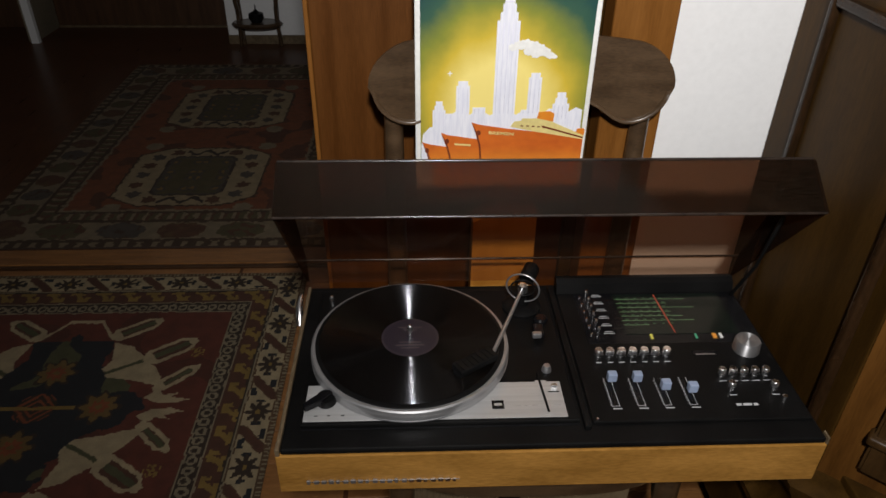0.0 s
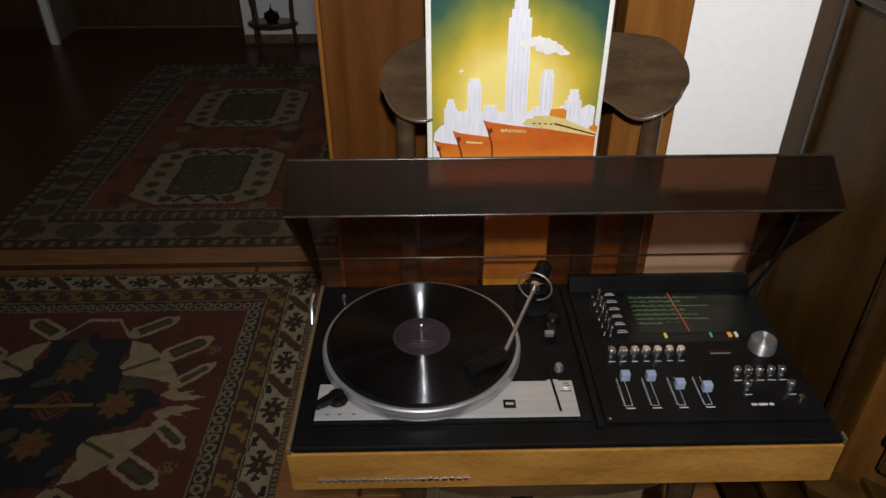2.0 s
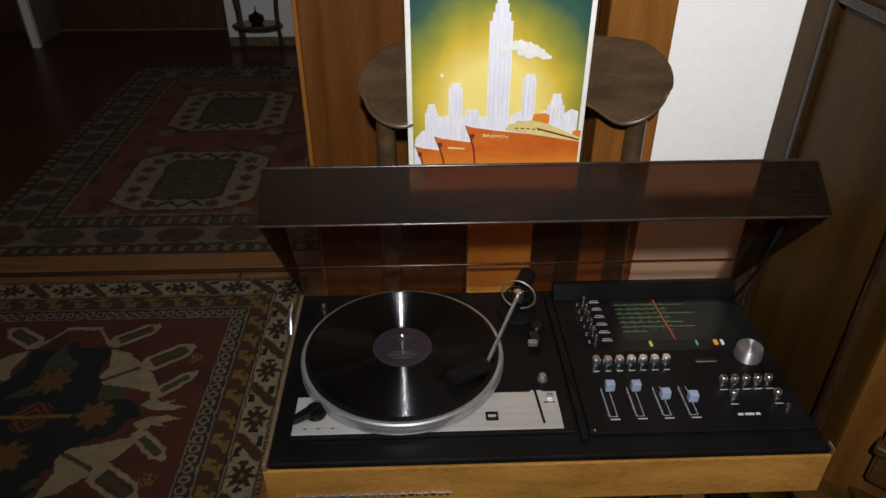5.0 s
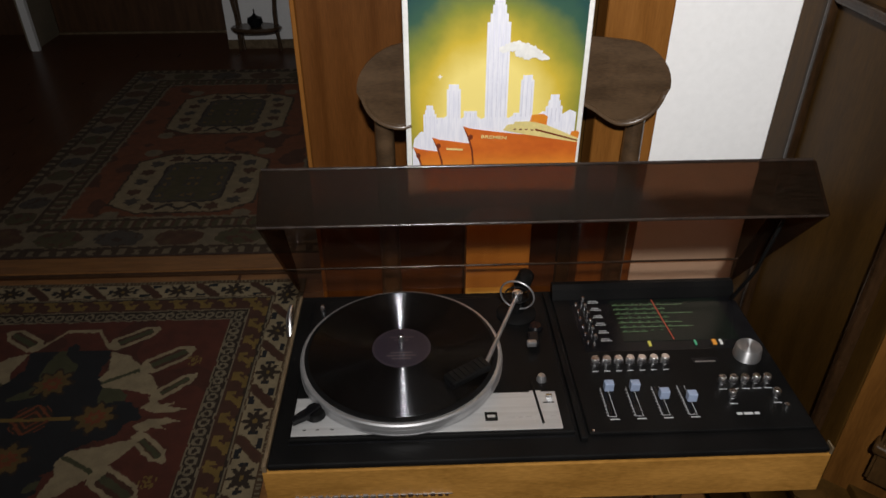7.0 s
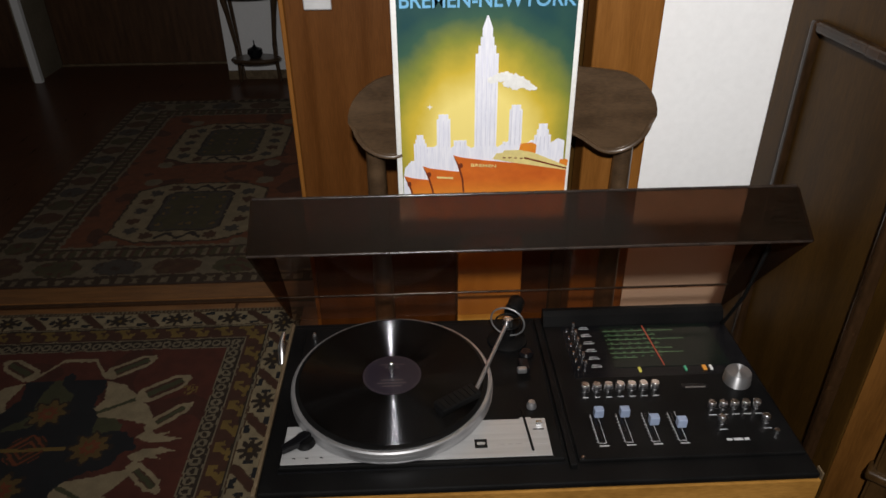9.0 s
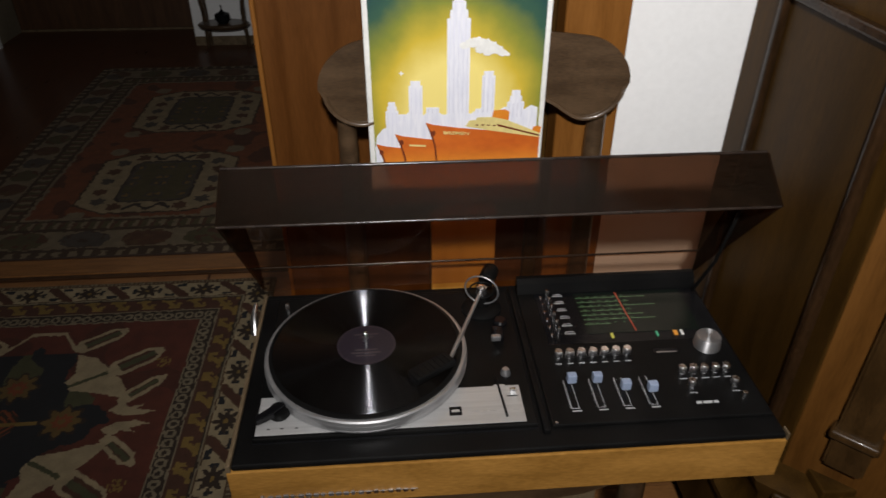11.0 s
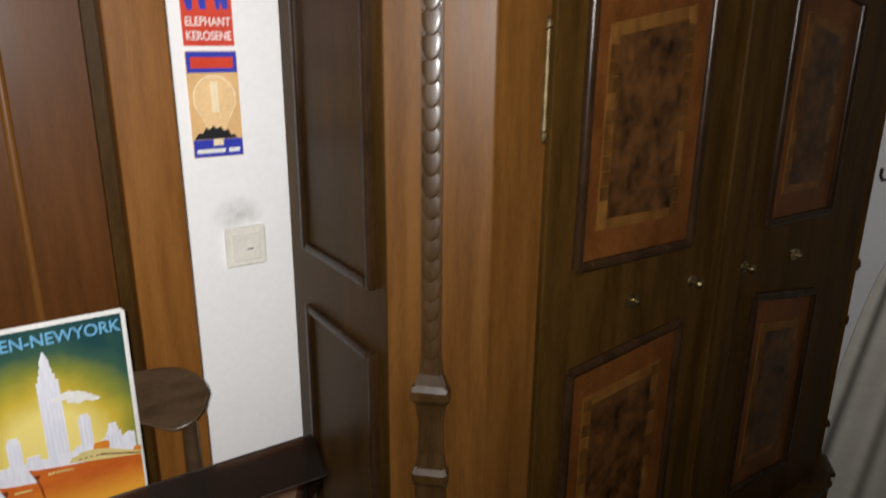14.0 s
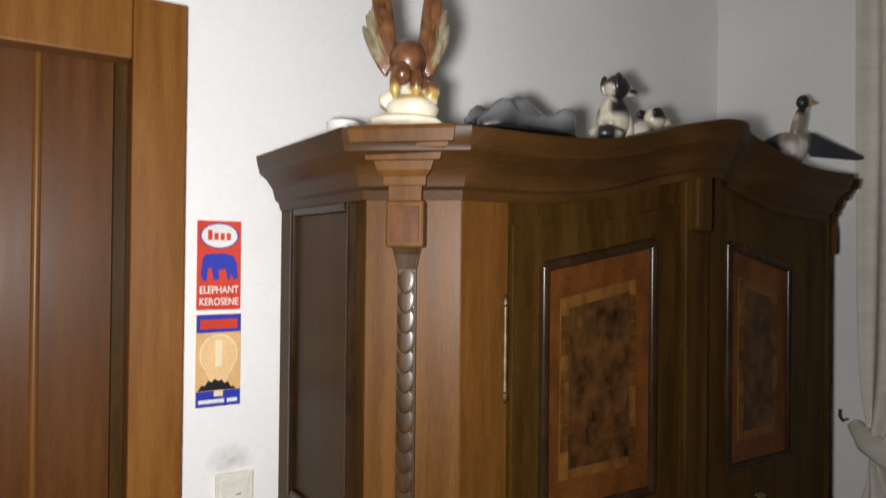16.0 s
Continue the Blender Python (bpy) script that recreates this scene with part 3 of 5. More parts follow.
platter = part("platter", lathe([(0, 0.6205 - OZ), (0.1345, 0.6205 - OZ), (0.1385, 0.623 - OZ), (0.1390, 0.634 - OZ), (0.1382, 0.6385 - OZ), (0.136, 0.6400 - OZ), (0, 0.6400 - OZ)], 96, Matrix.Translation((-OX, 0, 0))), platter_metal, console, "polished aluminium platter", smooth=30)
part("rubber_mat", lathe([(0, PT - OZ), (0.1325, PT - OZ), (0.1325, PT + 0.002 - OZ), (0.128, PT + 0.003 - OZ), (0, PT + 0.003 - OZ)], 96, Matrix.Translation((-OX, 0, 0))), black_plastic, platter, "black rubber mat", smooth=30)
part("spindle", lathe([(0.0036, PT + 0.003 - OZ), (0.0036, 0.664 - OZ), (0.002, 0.667 - OZ), (0, 0.668 - OZ)], 12, Matrix.Translation((-OX, 0, 0))), chrome, platter, smooth=40)
for r, z in ((0.1392, 0.6250), (0.1392, 0.6330)):
    part("platter_groove", lathe([(r - 0.001, z - 0.0006 - OZ), (r, z - 0.0003 - OZ), (r, z + 0.0003 - OZ), (r - 0.001, z + 0.0006 - OZ)], 96, Matrix.Translation((-OX, 0, 0))), steel, platter, smooth=30)
# tone arm
arm = part("arm_base", lathe([(0, 0.620 - OZ), (0.030, 0.620 - OZ), (0.030, 0.624 - OZ), (0.024, 0.628 - OZ), (0.012, 0.630 - OZ), (0.011, 0.648 - OZ), (0, 0.648 - OZ)], 28, at(0.172, 0.098, OZ)), black_plastic, console, "black tone arm mount", smooth=40)
P0 = Vector((0.170 - OX, 0.088, 0.664 - OZ))
P1 = Vector((0.113 - OX, -0.044, 0.654 - OZ))
ringdir = (P1 - P0).normalized()
q = ringdir.to_track_quat("Z", "Y").to_matrix().to_4x4()
for r, tilt in ((0.0255, 0), (0.018, 90)):
    pts = [Vector((r * math.cos(t * math.pi / 16), r * math.sin(t * math.pi / 16), 0)) for t in range(32)]
    M = Matrix.Translation(P0) @ q @ Matrix.Rotation(radians(tilt), 4, "X")
    part("gimbal_ring", tube([M @ p for p in pts], 0.0014, 8, closed=True), steel if tilt == 0 else black_plastic, arm, smooth=50)
part("arm_tube", tube([P0 - ringdir * 0.01, P0 + (P1 - P0) * 0.5, P1], 0.0028, 12), steel, arm, "slim aluminium arm tube", smooth=50)
part("counterweight", tube([P0 - ringdir * 0.052, P0 - ringdir * 0.050, P0 - ringdir * 0.024, P0 - ringdir * 0.022], [0.011, 0.0125, 0.0125, 0.011], 24), black_plastic, arm, smooth=40)
part("pivot_cap", lathe([(0, -0.006), (0.008, -0.006), (0.008, 0.006), (0.004, 0.009), (0, 0.009)], 16, Matrix.Translation(P0)), chrome, arm, smooth=40)
hd = (Vector((0.060 - OX, -0.079, 0.652 - OZ)) - P1)
ha = math.atan2(hd.y, hd.x)
own = box(0, 0.062, -0.0115, 0.0115, -0.006, 0.004, 0.002)
box(0.038, 0.062, -0.008, 0.008, -0.010, -0.006, 0.001, own)
part("headshell", join(None, own, Matrix.Translation(P1) @ Matrix.Rotation(ha, 4, "Z")), black_plastic, arm, "black ribbed headshell")
for k in range(7):
    own = box(0.006 + k * 0.008, 0.009 + k * 0.008, -0.010, 0.010, 0.0042, 0.0056, 0.0004)
    part("headshell_rib", join(None, own, Matrix.Translation(P1) @ Matrix.Rotation(ha, 4, "Z")), black_plastic, arm)
part("finger_lift", tube([P1 + hd * 0.8, P1 + hd * 0.95 + Vector((0.004, 0.010, 0.002))], 0.0014, 8), chrome, arm)
# arm rest, lift lever, slider and knobs
cbox("arm_rest", 0.180, 0.196, 0.018, 0.045, 0.6202, 0.632, black_gloss, 0.003, chassis)
cbox("rest_clip", 0.176, 0.190, 0.012, 0.020, 0.628, 0.637, steel, 0.002, chassis)
part("anti_skate_dial", lathe([(0, 0), (0.011, 0), (0.011, 0.005), (0.008, 0.008), (0, 0.008)], 24, at(0.196, 0.062, 0.6202)), black_gloss, chassis, smooth=40)
part("cue_knob", lathe([(0, 0), (0.007, 0), (0.0065, 0.004), (0.0045, 0.009), (0, 0.010)], 16, at(0.188, -0.045, 0.6202)), steel, chassis, smooth=40)
own = box(-0.0016, 0.0016, -0.036, 0.036, 0, 0.0018, 0.0005)
part("pitch_lever", join(None, own, at(0.176, -0.088, 0.6216) @ Matrix.Rotation(radians(4), 4, "Z")), black_plastic, chassis)
cbox("lever_slot", 0.1685, 0.1835, -0.128, -0.066, 0.6214, 0.6217, silver, 0.0, chassis)
kn = part("speed_knob", lathe([(0, 0), (0.013, 0), (0.014, 0.003), (0.012, 0.010), (0, 0.011)], 28, at(-0.109, -0.098, 0.6216)), black_plastic, chassis, "black wing knob", smooth=40)
own = prism([(-0.030, -0.004), (-0.008, -0.007), (0.012, -0.004), (0.014, 0.003), (-0.006, 0.006), (-0.028, 0.004)], 0.008, at(-0.112, -0.100, 0.6360) @ Matrix.Rotation(radians(38), 4, "Z"), bevel=0.001)
part("wing", own, black_gloss, kn)
cbox("emblem", 0.106, 0.122, -0.117, -0.102, 0.6215, 0.6222, black_gloss, 0.0003, chassis)
cbox("emblem_mark", 0.109, 0.119, -0.1115, -0.1075, 0.6222, 0.6225, silver, 0.0, chassis)
for x, w in ((0.134, 0.010), (0.148, 0.006), (0.158, 0.008), (0.188, 0.008)):
    cbox("plate_mark", x, x + w, -0.1122, -0.1113, 0.6214, 0.6216, steel, 0.0, chassis)
for x in (-0.122, -0.106, -0.088):
    cbox("plate_mark", x, x + 0.004, -0.1235, -0.1220, 0.6214, 0.6216, black_plastic, 0.0, chassis)
cbox("reject_lever", 0.188, 0.196, -0.083, -0.078, 0.6214, 0.628, chrome, 0.001, chassis)
cbox("lever_slot", 0.183, 0.198, -0.0885, -0.0865, 0.6214, 0.6216, black_plastic, 0.0, chassis)
part("centre_pin", lathe([(0, 0), (0.004, 0), (0.004, 0.012), (0.002, 0.016), (0, 0.016)], 12, at(-0.121, 0.112, 0.620)), chrome, chassis, smooth=40)
part("side_catch", tube([(-0.170 - OX, 0.085, 0.600 - OZ), (-0.1705 - OX, 0.100, 0.622 - OZ), (-0.169 - OX, 0.120, 0.632 - OZ)], [0.006, 0.006, 0.003], 12), chrome, console, "chrome lid catch", smooth=50)

# radio panel
radio = cbox("radio_panel", 0.233, 0.519, -0.141, 0.152, 0.6134, 0.6195, black_plastic, 0.002, label="black radio control panel")
cbox("panel_divider", 0.2205, 0.2295, -0.150, 0.152, 0.6134, 0.6225, black_plastic, 0.002)
own = bmesh.new()
prof = [(0.152, 0.6134), (0.152, 0.6400), (0.1440, 0.6405), (0.1360, 0.6350), (0.1300, 0.6200), (0.1300, 0.6134)]
part("rear_ridge", prism(prof, 0.286, Matrix(((0, 0, 1, 0.519 - OX), (1, 0, 0, 0), (0, 1, 0, -OZ), (0, 0, 0, 1)))), black_plastic, radio, "raised black ridge behind the dial")
dial_glass = ramp_mat("dial_glass", (0.007, 0.010, 0.008), (0.011, 0.015, 0.012), 0.15, 5.0, bump=0.01, spec=0.25)
line_green = flat_mat("dial_green", (0.16, 0.30, 0.14), 0.4)
line_red = flat_mat("dial_red", (0.50, 0.07, 0.035), 0.4)
figure_green = flat_mat("dial_figure", (0.025, 0.085, 0.030), 0.4)
mark_yellow = flat_mat("mark_yellow", (0.70, 0.65, 0.12), 0.4)
mark_green = flat_mat("mark_green", (0.10, 0.45, 0.25), 0.4)
mark_orange = flat_mat("mark_orange", (0.75, 0.32, 0.05), 0.4)
cap_blue = flat_mat("slider_cap_blue", (0.27, 0.33, 0.46), 0.35)
cbox("dial_bezel", 0.259, 0.5175, 0.0085, 0.1295, 0.6192, 0.6196, black_gloss, 0.0, radio, "glossy black dial surround")
dial = cbox("tuning_dial", 0.320, 0.490, 0.028, 0.126, 0.6196, 0.6205, dial_glass, 0.0003, radio, "dark green glass tuning dial")
for k in range(7):
    y = 0.112 - k * 0.0105
    cbox("scale_line", 0.322, (0.432, 0.402, 0.442, 0.402, 0.418, 0.432, 0.36)[k], y, y + 0.0007, 0.6206, 0.6208, line_green, 0.0, dial)
    for j in range(6):
        x = 0.326 + j * 0.0135 + 0.002 * (k % 2)
        cbox("scale_figure", x, x + 0.004, y + 0.0022, y + 0.0042, 0.6206, 0.6208, figure_green, 0.0, dial)
own = box(-0.0008, 0.0008, -0.047, 0.047, 0, 0.0004, 0)
part("pointer", join(None, own, at(0.390, 0.077, 0.6208) @ Matrix.Rotation(radians(4), 4, "Z")), line_red, dial, "red tuning pointer")
for x, mt, w in ((0.353, mark_yellow, 0.004), (0.420, mark_green, 0.003), (0.446, mark_orange, 0.006), (0.4565, white_paint, 0.004)):
    cbox("indicator", x, x + w, 0.0165, 0.0265, 0.6196, 0.6225, mt, 0.0008, radio)
for k in range(6):
    y = 0.124 - k * 0.0180
    part("preset_button", lathe([(0, 0), (0.0026, 0), (0.0030, 0.003), (0.0028, 0.009), (0.0018, 0.011), (0, 0.011)], 14, at(0.2785, y, 0.6195)), chrome, radio, smooth=40)
    part("preset_stem", lathe([(0, 0), (0.0022, 0), (0.0020, 0.002), (0, 0.002)], 12, at(0.268, y - 0.004, 0.6195)), chrome, radio)
    cbox("caption", 0.287, 0.303, y - 0.003, y - 0.0016, 0.6195, 0.6197, lettering, 0.0, radio)
    cbox("caption", 0.289, 0.301, y + 0.0012, y + 0.0024, 0.6195, 0.6197, lettering, 0.0, radio)
for k in range(7):
    x = 0.266 + k * 0.0163
    part("rotary_knob", lathe([(0, 0), (0.0068, 0), (0.0072, 0.002), (0.0062, 0.012), (0.0050, 0.0135), (0, 0.0135)], 20, at(x, -0.018, 0.6195)), chrome, radio, smooth=40)
    cbox("caption", x - 0.005, x + 0.003, -0.0315, -0.0303, 0.6195, 0.6197, lettering, 0.0, radio)
cbox("meter_window", 0.404, 0.440, -0.020, -0.010, 0.6195, 0.6202, black_gloss, 0.0004, radio)
cbox("meter_label", 0.408, 0.436, -0.0185, -0.0165, 0.6202, 0.6204, steel, 0.0, radio)
spun = steel.copy()
spun.name = "spun_steel"
un, ul = spun.node_tree.nodes, spun.node_tree.links
ub = un["Principled BSDF"]
ul.remove(ub.inputs["Roughness"].links[0])
ub.inputs["Roughness"].default_value, ub.inputs["Anisotropic"].default_value, ub.inputs["Anisotropic Rotation"].default_value = 0.5, 0.9, 0.25
ut = un.new("ShaderNodeTangent")
ut.direction_type, ut.axis = "RADIAL", "Z"
ul.new(ut.outputs[0], ub.inputs["Tangent"])
tk = part("tuning_knob", lathe([(0, 0), (0.0185, 0), (0.0190, 0.002), (0.0178, 0.016), (0.0165, 0.0185), (0, 0.0188)], 48), spun, radio, "large turned steel tuning knob", smooth=30)
tk.matrix_basis = at(0.484, -0.008, 0.6195)
for k in range(4):
    x = 0.268 + k * 0.0345
    sl = cbox("slider_frame", x - 0.0045, x - 0.0040, -0.1145, -0.063, 0.6195, 0.6198, lettering, 0.0, radio)
    cbox("slider_line", x + 0.0052, x + 0.0057, -0.1145, -0.063, 0.6195, 0.6198, lettering, 0.0, sl)
    cbox("slider_line", x - 0.0040, x + 0.0052, -0.1145, -0.1140, 0.6195, 0.6198, lettering, 0.0, sl)
    cbox("slider_slot", x - 0.0012, x + 0.0012, -0.113, -0.064, 0.6195, 0.6197, black_gloss, 0.0, sl)
    for j in range(9):
        cbox("tick", x - 0.0066, x - 0.0046, -0.1125 + j * 0.0055, -0.1120 + j * 0.0055, 0.6195, 0.6198, lettering, 0.0, sl)
    cbox("caption", x - 0.004, x + 0.008, -0.1195, -0.1180, 0.6195, 0.6197, lettering, 0.0, radio)
    y = (-0.066, -0.067, -0.083, -0.089)[k]
    cbox("slider_cap", x - 0.0062 + 0.006, x + 0.0062 + 0.006, y - 0.0048, y + 0.0052, 0.6200, 0.633, cap_blue, 0.0012, radio, "pale blue slider cap")
for x, y in [(0.427 + 0.0153 * k, -0.0615) for k in range(5)] + [(0.431, -0.0880), (0.489, -0.0885)]:
    part("push_button", lathe([(0, 0), (0.0055, 0), (0.0060, 0.003), (0.0055, 0.013), (0.0042, 0.0145), (0, 0.0145)], 18, at(x, y, 0.6195)), chrome, radio, smooth=40)
    cbox("caption", x - 0.005, x + 0.005, y - 0.0105, y - 0.0095, 0.6195, 0.6197, lettering, 0.0, radio)
part("power_button", lathe([(0, 0), (0.004, 0), (0.0035, 0.006), (0, 0.0065)], 14, at(0.496, -0.107, 0.6195)), chrome, radio, smooth=40)
for x, w in ((0.428, 0.007), (0.437, 0.012), (0.451, 0.006)):
    cbox("panel_lettering", x, x + w, -0.1175, -0.1135, 0.6195, 0.6197, lettering, 0.0, radio)
part("panel_screw", lathe([(0, 0), (0.0022, 0), (0.0018, 0.001), (0, 0.0012)], 10, at(0.239, -0.136, 0.6195)), chrome, radio)

# smoked lid, raised
LID = [(0.168, 0.624), (0.163, 0.668), (0.060, 0.889), (0.050, 0.893), (-0.012, 0.849)]
TH = 0.004


def lid_sheet(name, a, b, x0, x1):
    (ya, za), (yb, zb) = a, b
    d = Vector((yb - ya, zb - za)).normalized()
    nx = Vector((-d.y, d.x)) * TH
    own = bmesh.new()
    vs = [own.verts.new((x - OX, y, z - OZ)) for x in (x0, x1) for y, z in ((ya, za), (yb, zb), (yb + nx.x, zb + nx.y), (ya + nx.x, za + nx.y))]
    for f in ((0, 1, 2, 3), (7, 6, 5, 4), (0, 4, 5, 1), (1, 5, 6, 2), (2, 6, 7, 3), (3, 7, 4, 0)):
        own.faces.new([vs[i] for i in f])
    return own


lid = part("lid", lid_sheet("lid", LID[1], LID[2], -0.163, 0.528), smoked, console, "raised smoked brown acrylic lid")
part("lid_front", lid_sheet("f", LID[3], LID[4], -0.163, 0.528), smoked_shaded, lid)
part("lid_back", lid_sheet("b", LID[0], LID[1], -0.163, 0.528), smoked, lid)
for x in (-0.167, 0.5285):
    own = bmesh.new()
    pts = [(0.168, 0.624), (0.163, 0.668), (0.060, 0.889), (0.050, 0.893), (-0.012, 0.849), (-0.006, 0.843)]
    own = prism(pts, TH, Matrix(((0, 0, 1, x + TH - OX), (1, 0, 0, 0), (0, 1, 0, -OZ), (0, 0, 0, 1))))
    part("lid_cheek", own, smoked_shaded, lid)
edge_gloss = ramp_mat("acrylic_edge", (0.016, 0.011, 0.009), (0.030, 0.021, 0.016), 0.22, 30.0, bump=0.02)
part("lid_rim", tube([(-0.166 - OX, 0.055, 0.8925 - OZ), (0.531 - OX, 0.055, 0.8925 - OZ)], 0.0022, 8), edge_gloss, lid, "polished lid edge", smooth=50)
part("lid_rim", tube([(-0.166 - OX, -0.012, 0.8488 - OZ), (0.529 - OX, -0.012, 0.8488 - OZ)], 0.0020, 8), edge_gloss, lid, smooth=50)
part("lid_crease", tube([(-0.164 - OX, 0.1615, 0.669 - OZ), (0.529 - OX, 0.1615, 0.669 - OZ)], 0.0018, 8), edge_gloss, lid, smooth=50)
part("lid_stay", tube([(0.512 - OX, 0.120, 0.622 - OZ), (0.517 - OX, 0.085, 0.700 - OZ), (0.520 - OX, 0.060, 0.800 - OZ)], 0.0028, 8), black_plastic, console, "dark lid stay", smooth=50)

# the record
vinyl = ramp_mat("vinyl", (0.0018, 0.0016, 0.0015), (0.0032, 0.003, 0.0028), 0.30, 40.0, bump=0.0)
vn, vl = vinyl.node_tree.nodes, vinyl.node_tree.links
vb = vn["Principled BSDF"]
for lk_ in list(vb.inputs["Roughness"].links):
    vl.remove(lk_)
vb.inputs["Roughness"].default_value = 0.6
# fine concentric grooves tilt the surface in and out from the middle
vtc, vflat, vlen, vdir = vn.new("ShaderNodeTexCoord"), vn.new("ShaderNodeVectorMath"), vn.new("ShaderNodeVectorMath"), vn.new("ShaderNodeVectorMath")
vflat.operation, vlen.operation, vdir.operation = "MULTIPLY", "LENGTH", "NORMALIZE"
vflat.inputs[1].default_value = (1, 1, 0)
vk, vs, vam, vsc, vadd, vno = vn.new("ShaderNodeMath"), vn.new("ShaderNodeMath"), vn.new("ShaderNodeMath"), vn.new("ShaderNodeVectorMath"), vn.new("ShaderNodeVectorMath"), vn.new("ShaderNodeVectorMath")
vk.operation, vk.inputs[1].default_value = "MULTIPLY", 13000.0
vs.operation = "SINE"
vam.operation, vam.inputs[1].default_value = "MULTIPLY", 1.2
vsc.operation, vadd.operation, vno.operation = "SCALE", "ADD", "NORMALIZE"
vadd.inputs[1].default_value = (0, 0, 1)
vl.new(vtc.outputs["Object"], vflat.inputs[0]), vl.new(vflat.outputs[0], vlen.inputs[0]), vl.new(vflat.outputs[0], vdir.inputs[0])
vl.new(vlen.outputs["Value"], vk.inputs[0]), vl.new(vk.outputs[0], vs.inputs[0]), vl.new(vs.outputs[0], vam.inputs[0])
vl.new(vdir.outputs[0], vsc.inputs[0]), vl.new(vam.outputs[0], vsc.inputs["Scale"])
vl.new(vsc.outputs[0], vadd.inputs[0]), vl.new(vadd.outputs[0], vno.inputs[0])
vgl, vmx = vn.new("ShaderNodeBsdfGlossy"), vn.new("ShaderNodeAddShader")
vgl.inputs["Color"].default_value, vgl.inputs["Roughness"].default_value = (0.048, 0.049, 0.053, 1), 0.13
vb.inputs["Specular IOR Level"].default_value = 0.0
vl.new(vno.outputs[0], vgl.inputs["Normal"])
vl.new(vb.outputs[0], vmx.inputs[0]), vl.new(vgl.outputs[0], vmx.inputs[1]), vl.new(vmx.outputs[0], vn["Material Output"].inputs[0])
record = thing("gramophone_record", (0, 0, PT + 0.003), "black shellac record with a dark purple label on the platter", "record")
part("disc", lathe([(0.0038, 0.0), (0.1262, 0.0), (0.1270, 0.001), (0.1262, 0.0022), (0.0435, 0.0018), (0.0425, 0.0022), (0.0038, 0.0022)], 128), vinyl, record, smooth=30)
label_purple = flat_mat("label_purple", (0.014, 0.011, 0.020), 0.45)
label_gold = flat_mat("label_gold", (0.055, 0.042, 0.045), 0.5)
lab = part("label", lathe([(0.0037, 0.0023), (0.0405, 0.0023), (0.0405, 0.0026), (0.0037, 0.0026)], 64), label_purple, record, "dark purple paper label")
part("label_ring", lathe([(0.0380, 0.00265), (0.0388, 0.00265), (0.0388, 0.0029), (0.0380, 0.0029)], 64), label_gold, lab)
for y, w in ((0.020, 0.034), (0.014, 0.020), (-0.012, 0.030), (-0.018, 0.040), (-0.024, 0.026)):
    part("label_line", box(-w / 2, w / 2, y, y + 0.0026, 0.00265, 0.0029), label_gold, lab)

# ---- chair ----
chair = thing("wooden_chair", (0.176, 0.092, 0), "dark brown bentwood chair with a broad curved back rail", "chair")
own = bmesh.new()
outl = [(0.235 * math.copysign(abs(math.cos(t)) ** 0.6, math.cos(t)), 0.215 * math.copysign(abs(math.sin(t)) ** 0.6, math.sin(t)) - 0.02) for t in [2 * math.pi * k / 40 for k in range(40)]]
part("seat", prism(outl, 0.028, Matrix.Translation((0, 0, OZ)), bevel=0.006), chair_wood, chair, "flat dark wooden seat")
for x, s in ((-0.19, -1), (0.205, 1)):
    part("front_leg", tube([(x, -0.175, 0.48), (x + 0.004 * s, -0.180, 0.30), (x + 0.018 * s, -0.192, 0.0)], [0.020, 0.017, 0.013], 14), chair_wood, chair, smooth=50)
for x, s in ((-0.200, -1), (0.200, 1)):
    part("back_post", tube([(x + 0.010 * s, 0.238, 0.0), (x, 0.205, 0.30), (x, 0.205, 0.50), (x, 0.205, 0.70), (x, 0.206, 0.88)], [0.015, 0.017, 0.018, 0.017, 0.015], 14), chair_wood, chair, smooth=50)
for z, y in ((0.22, -0.18), (0.26, 0.205)):
    part("stretcher", tube([(-0.195, y, z), (0.205, y, z)], 0.010, 12), chair_wood, chair, smooth=50)
own = bmesh.new()
R_, W_ = 0.061, 0.231
half = [(W_ - R_ + R_ * math.cos(radians(a)), R_ * math.sin(radians(a))) for a in range(0, 91, 10)]
half += [((W_ - R_) * (1 - k / 20), R_) for k in range(1, 40)]
half += [(-x, z) for x, z in [(W_ - R_ + R_ * math.cos(radians(a)), R_ * math.sin(radians(a))) for a in range(90, -1, -10)]]
ringed = half + [(x, -z) for x, z in half[-2:0:-1]]
n = len(ringed)


def rail_edge(x, z):
    """The rail's crown on top and the hollow under its middle, easing off round the ends."""
    crown = 0.020 * (1 - (x / W_) ** 2) - 0.006
    hollow = 0.034 * (0.5 - 0.5 * math.cos(math.pi * max(0.0, min(1.0, (0.172 - abs(x)) / 0.075))))
    return (crown if z > 0 else hollow) * min(1.0, abs(z) / R_) ** 1.5


rows = [(x, 0.202 - 0.012 * (x / W_) ** 2, 0.911 + z + rail_edge(x, z)) for x, z in ringed]
front = [own.verts.new((x, y - 0.011, z)) for x, y, z in rows]
back = [own.verts.new((x, y + 0.011, z)) for x, y, z in rows]
mid = n // 2
for k in range(n // 2):
    a, b = k, (k + 1)
    c, d = (n - k - 1) % n, (n - k) % n
    for vs, flip in ((front, False), (back, True)):
        f = list(dict.fromkeys([vs[a], vs[b % n], vs[c], vs[d]]))
        if len(f) > 2:
            own.faces.new(f)
for k in range(n):
    own.faces.new((front[k], front[(k + 1) % n], back[(k + 1) % n], back[k]))
own.normal_update()
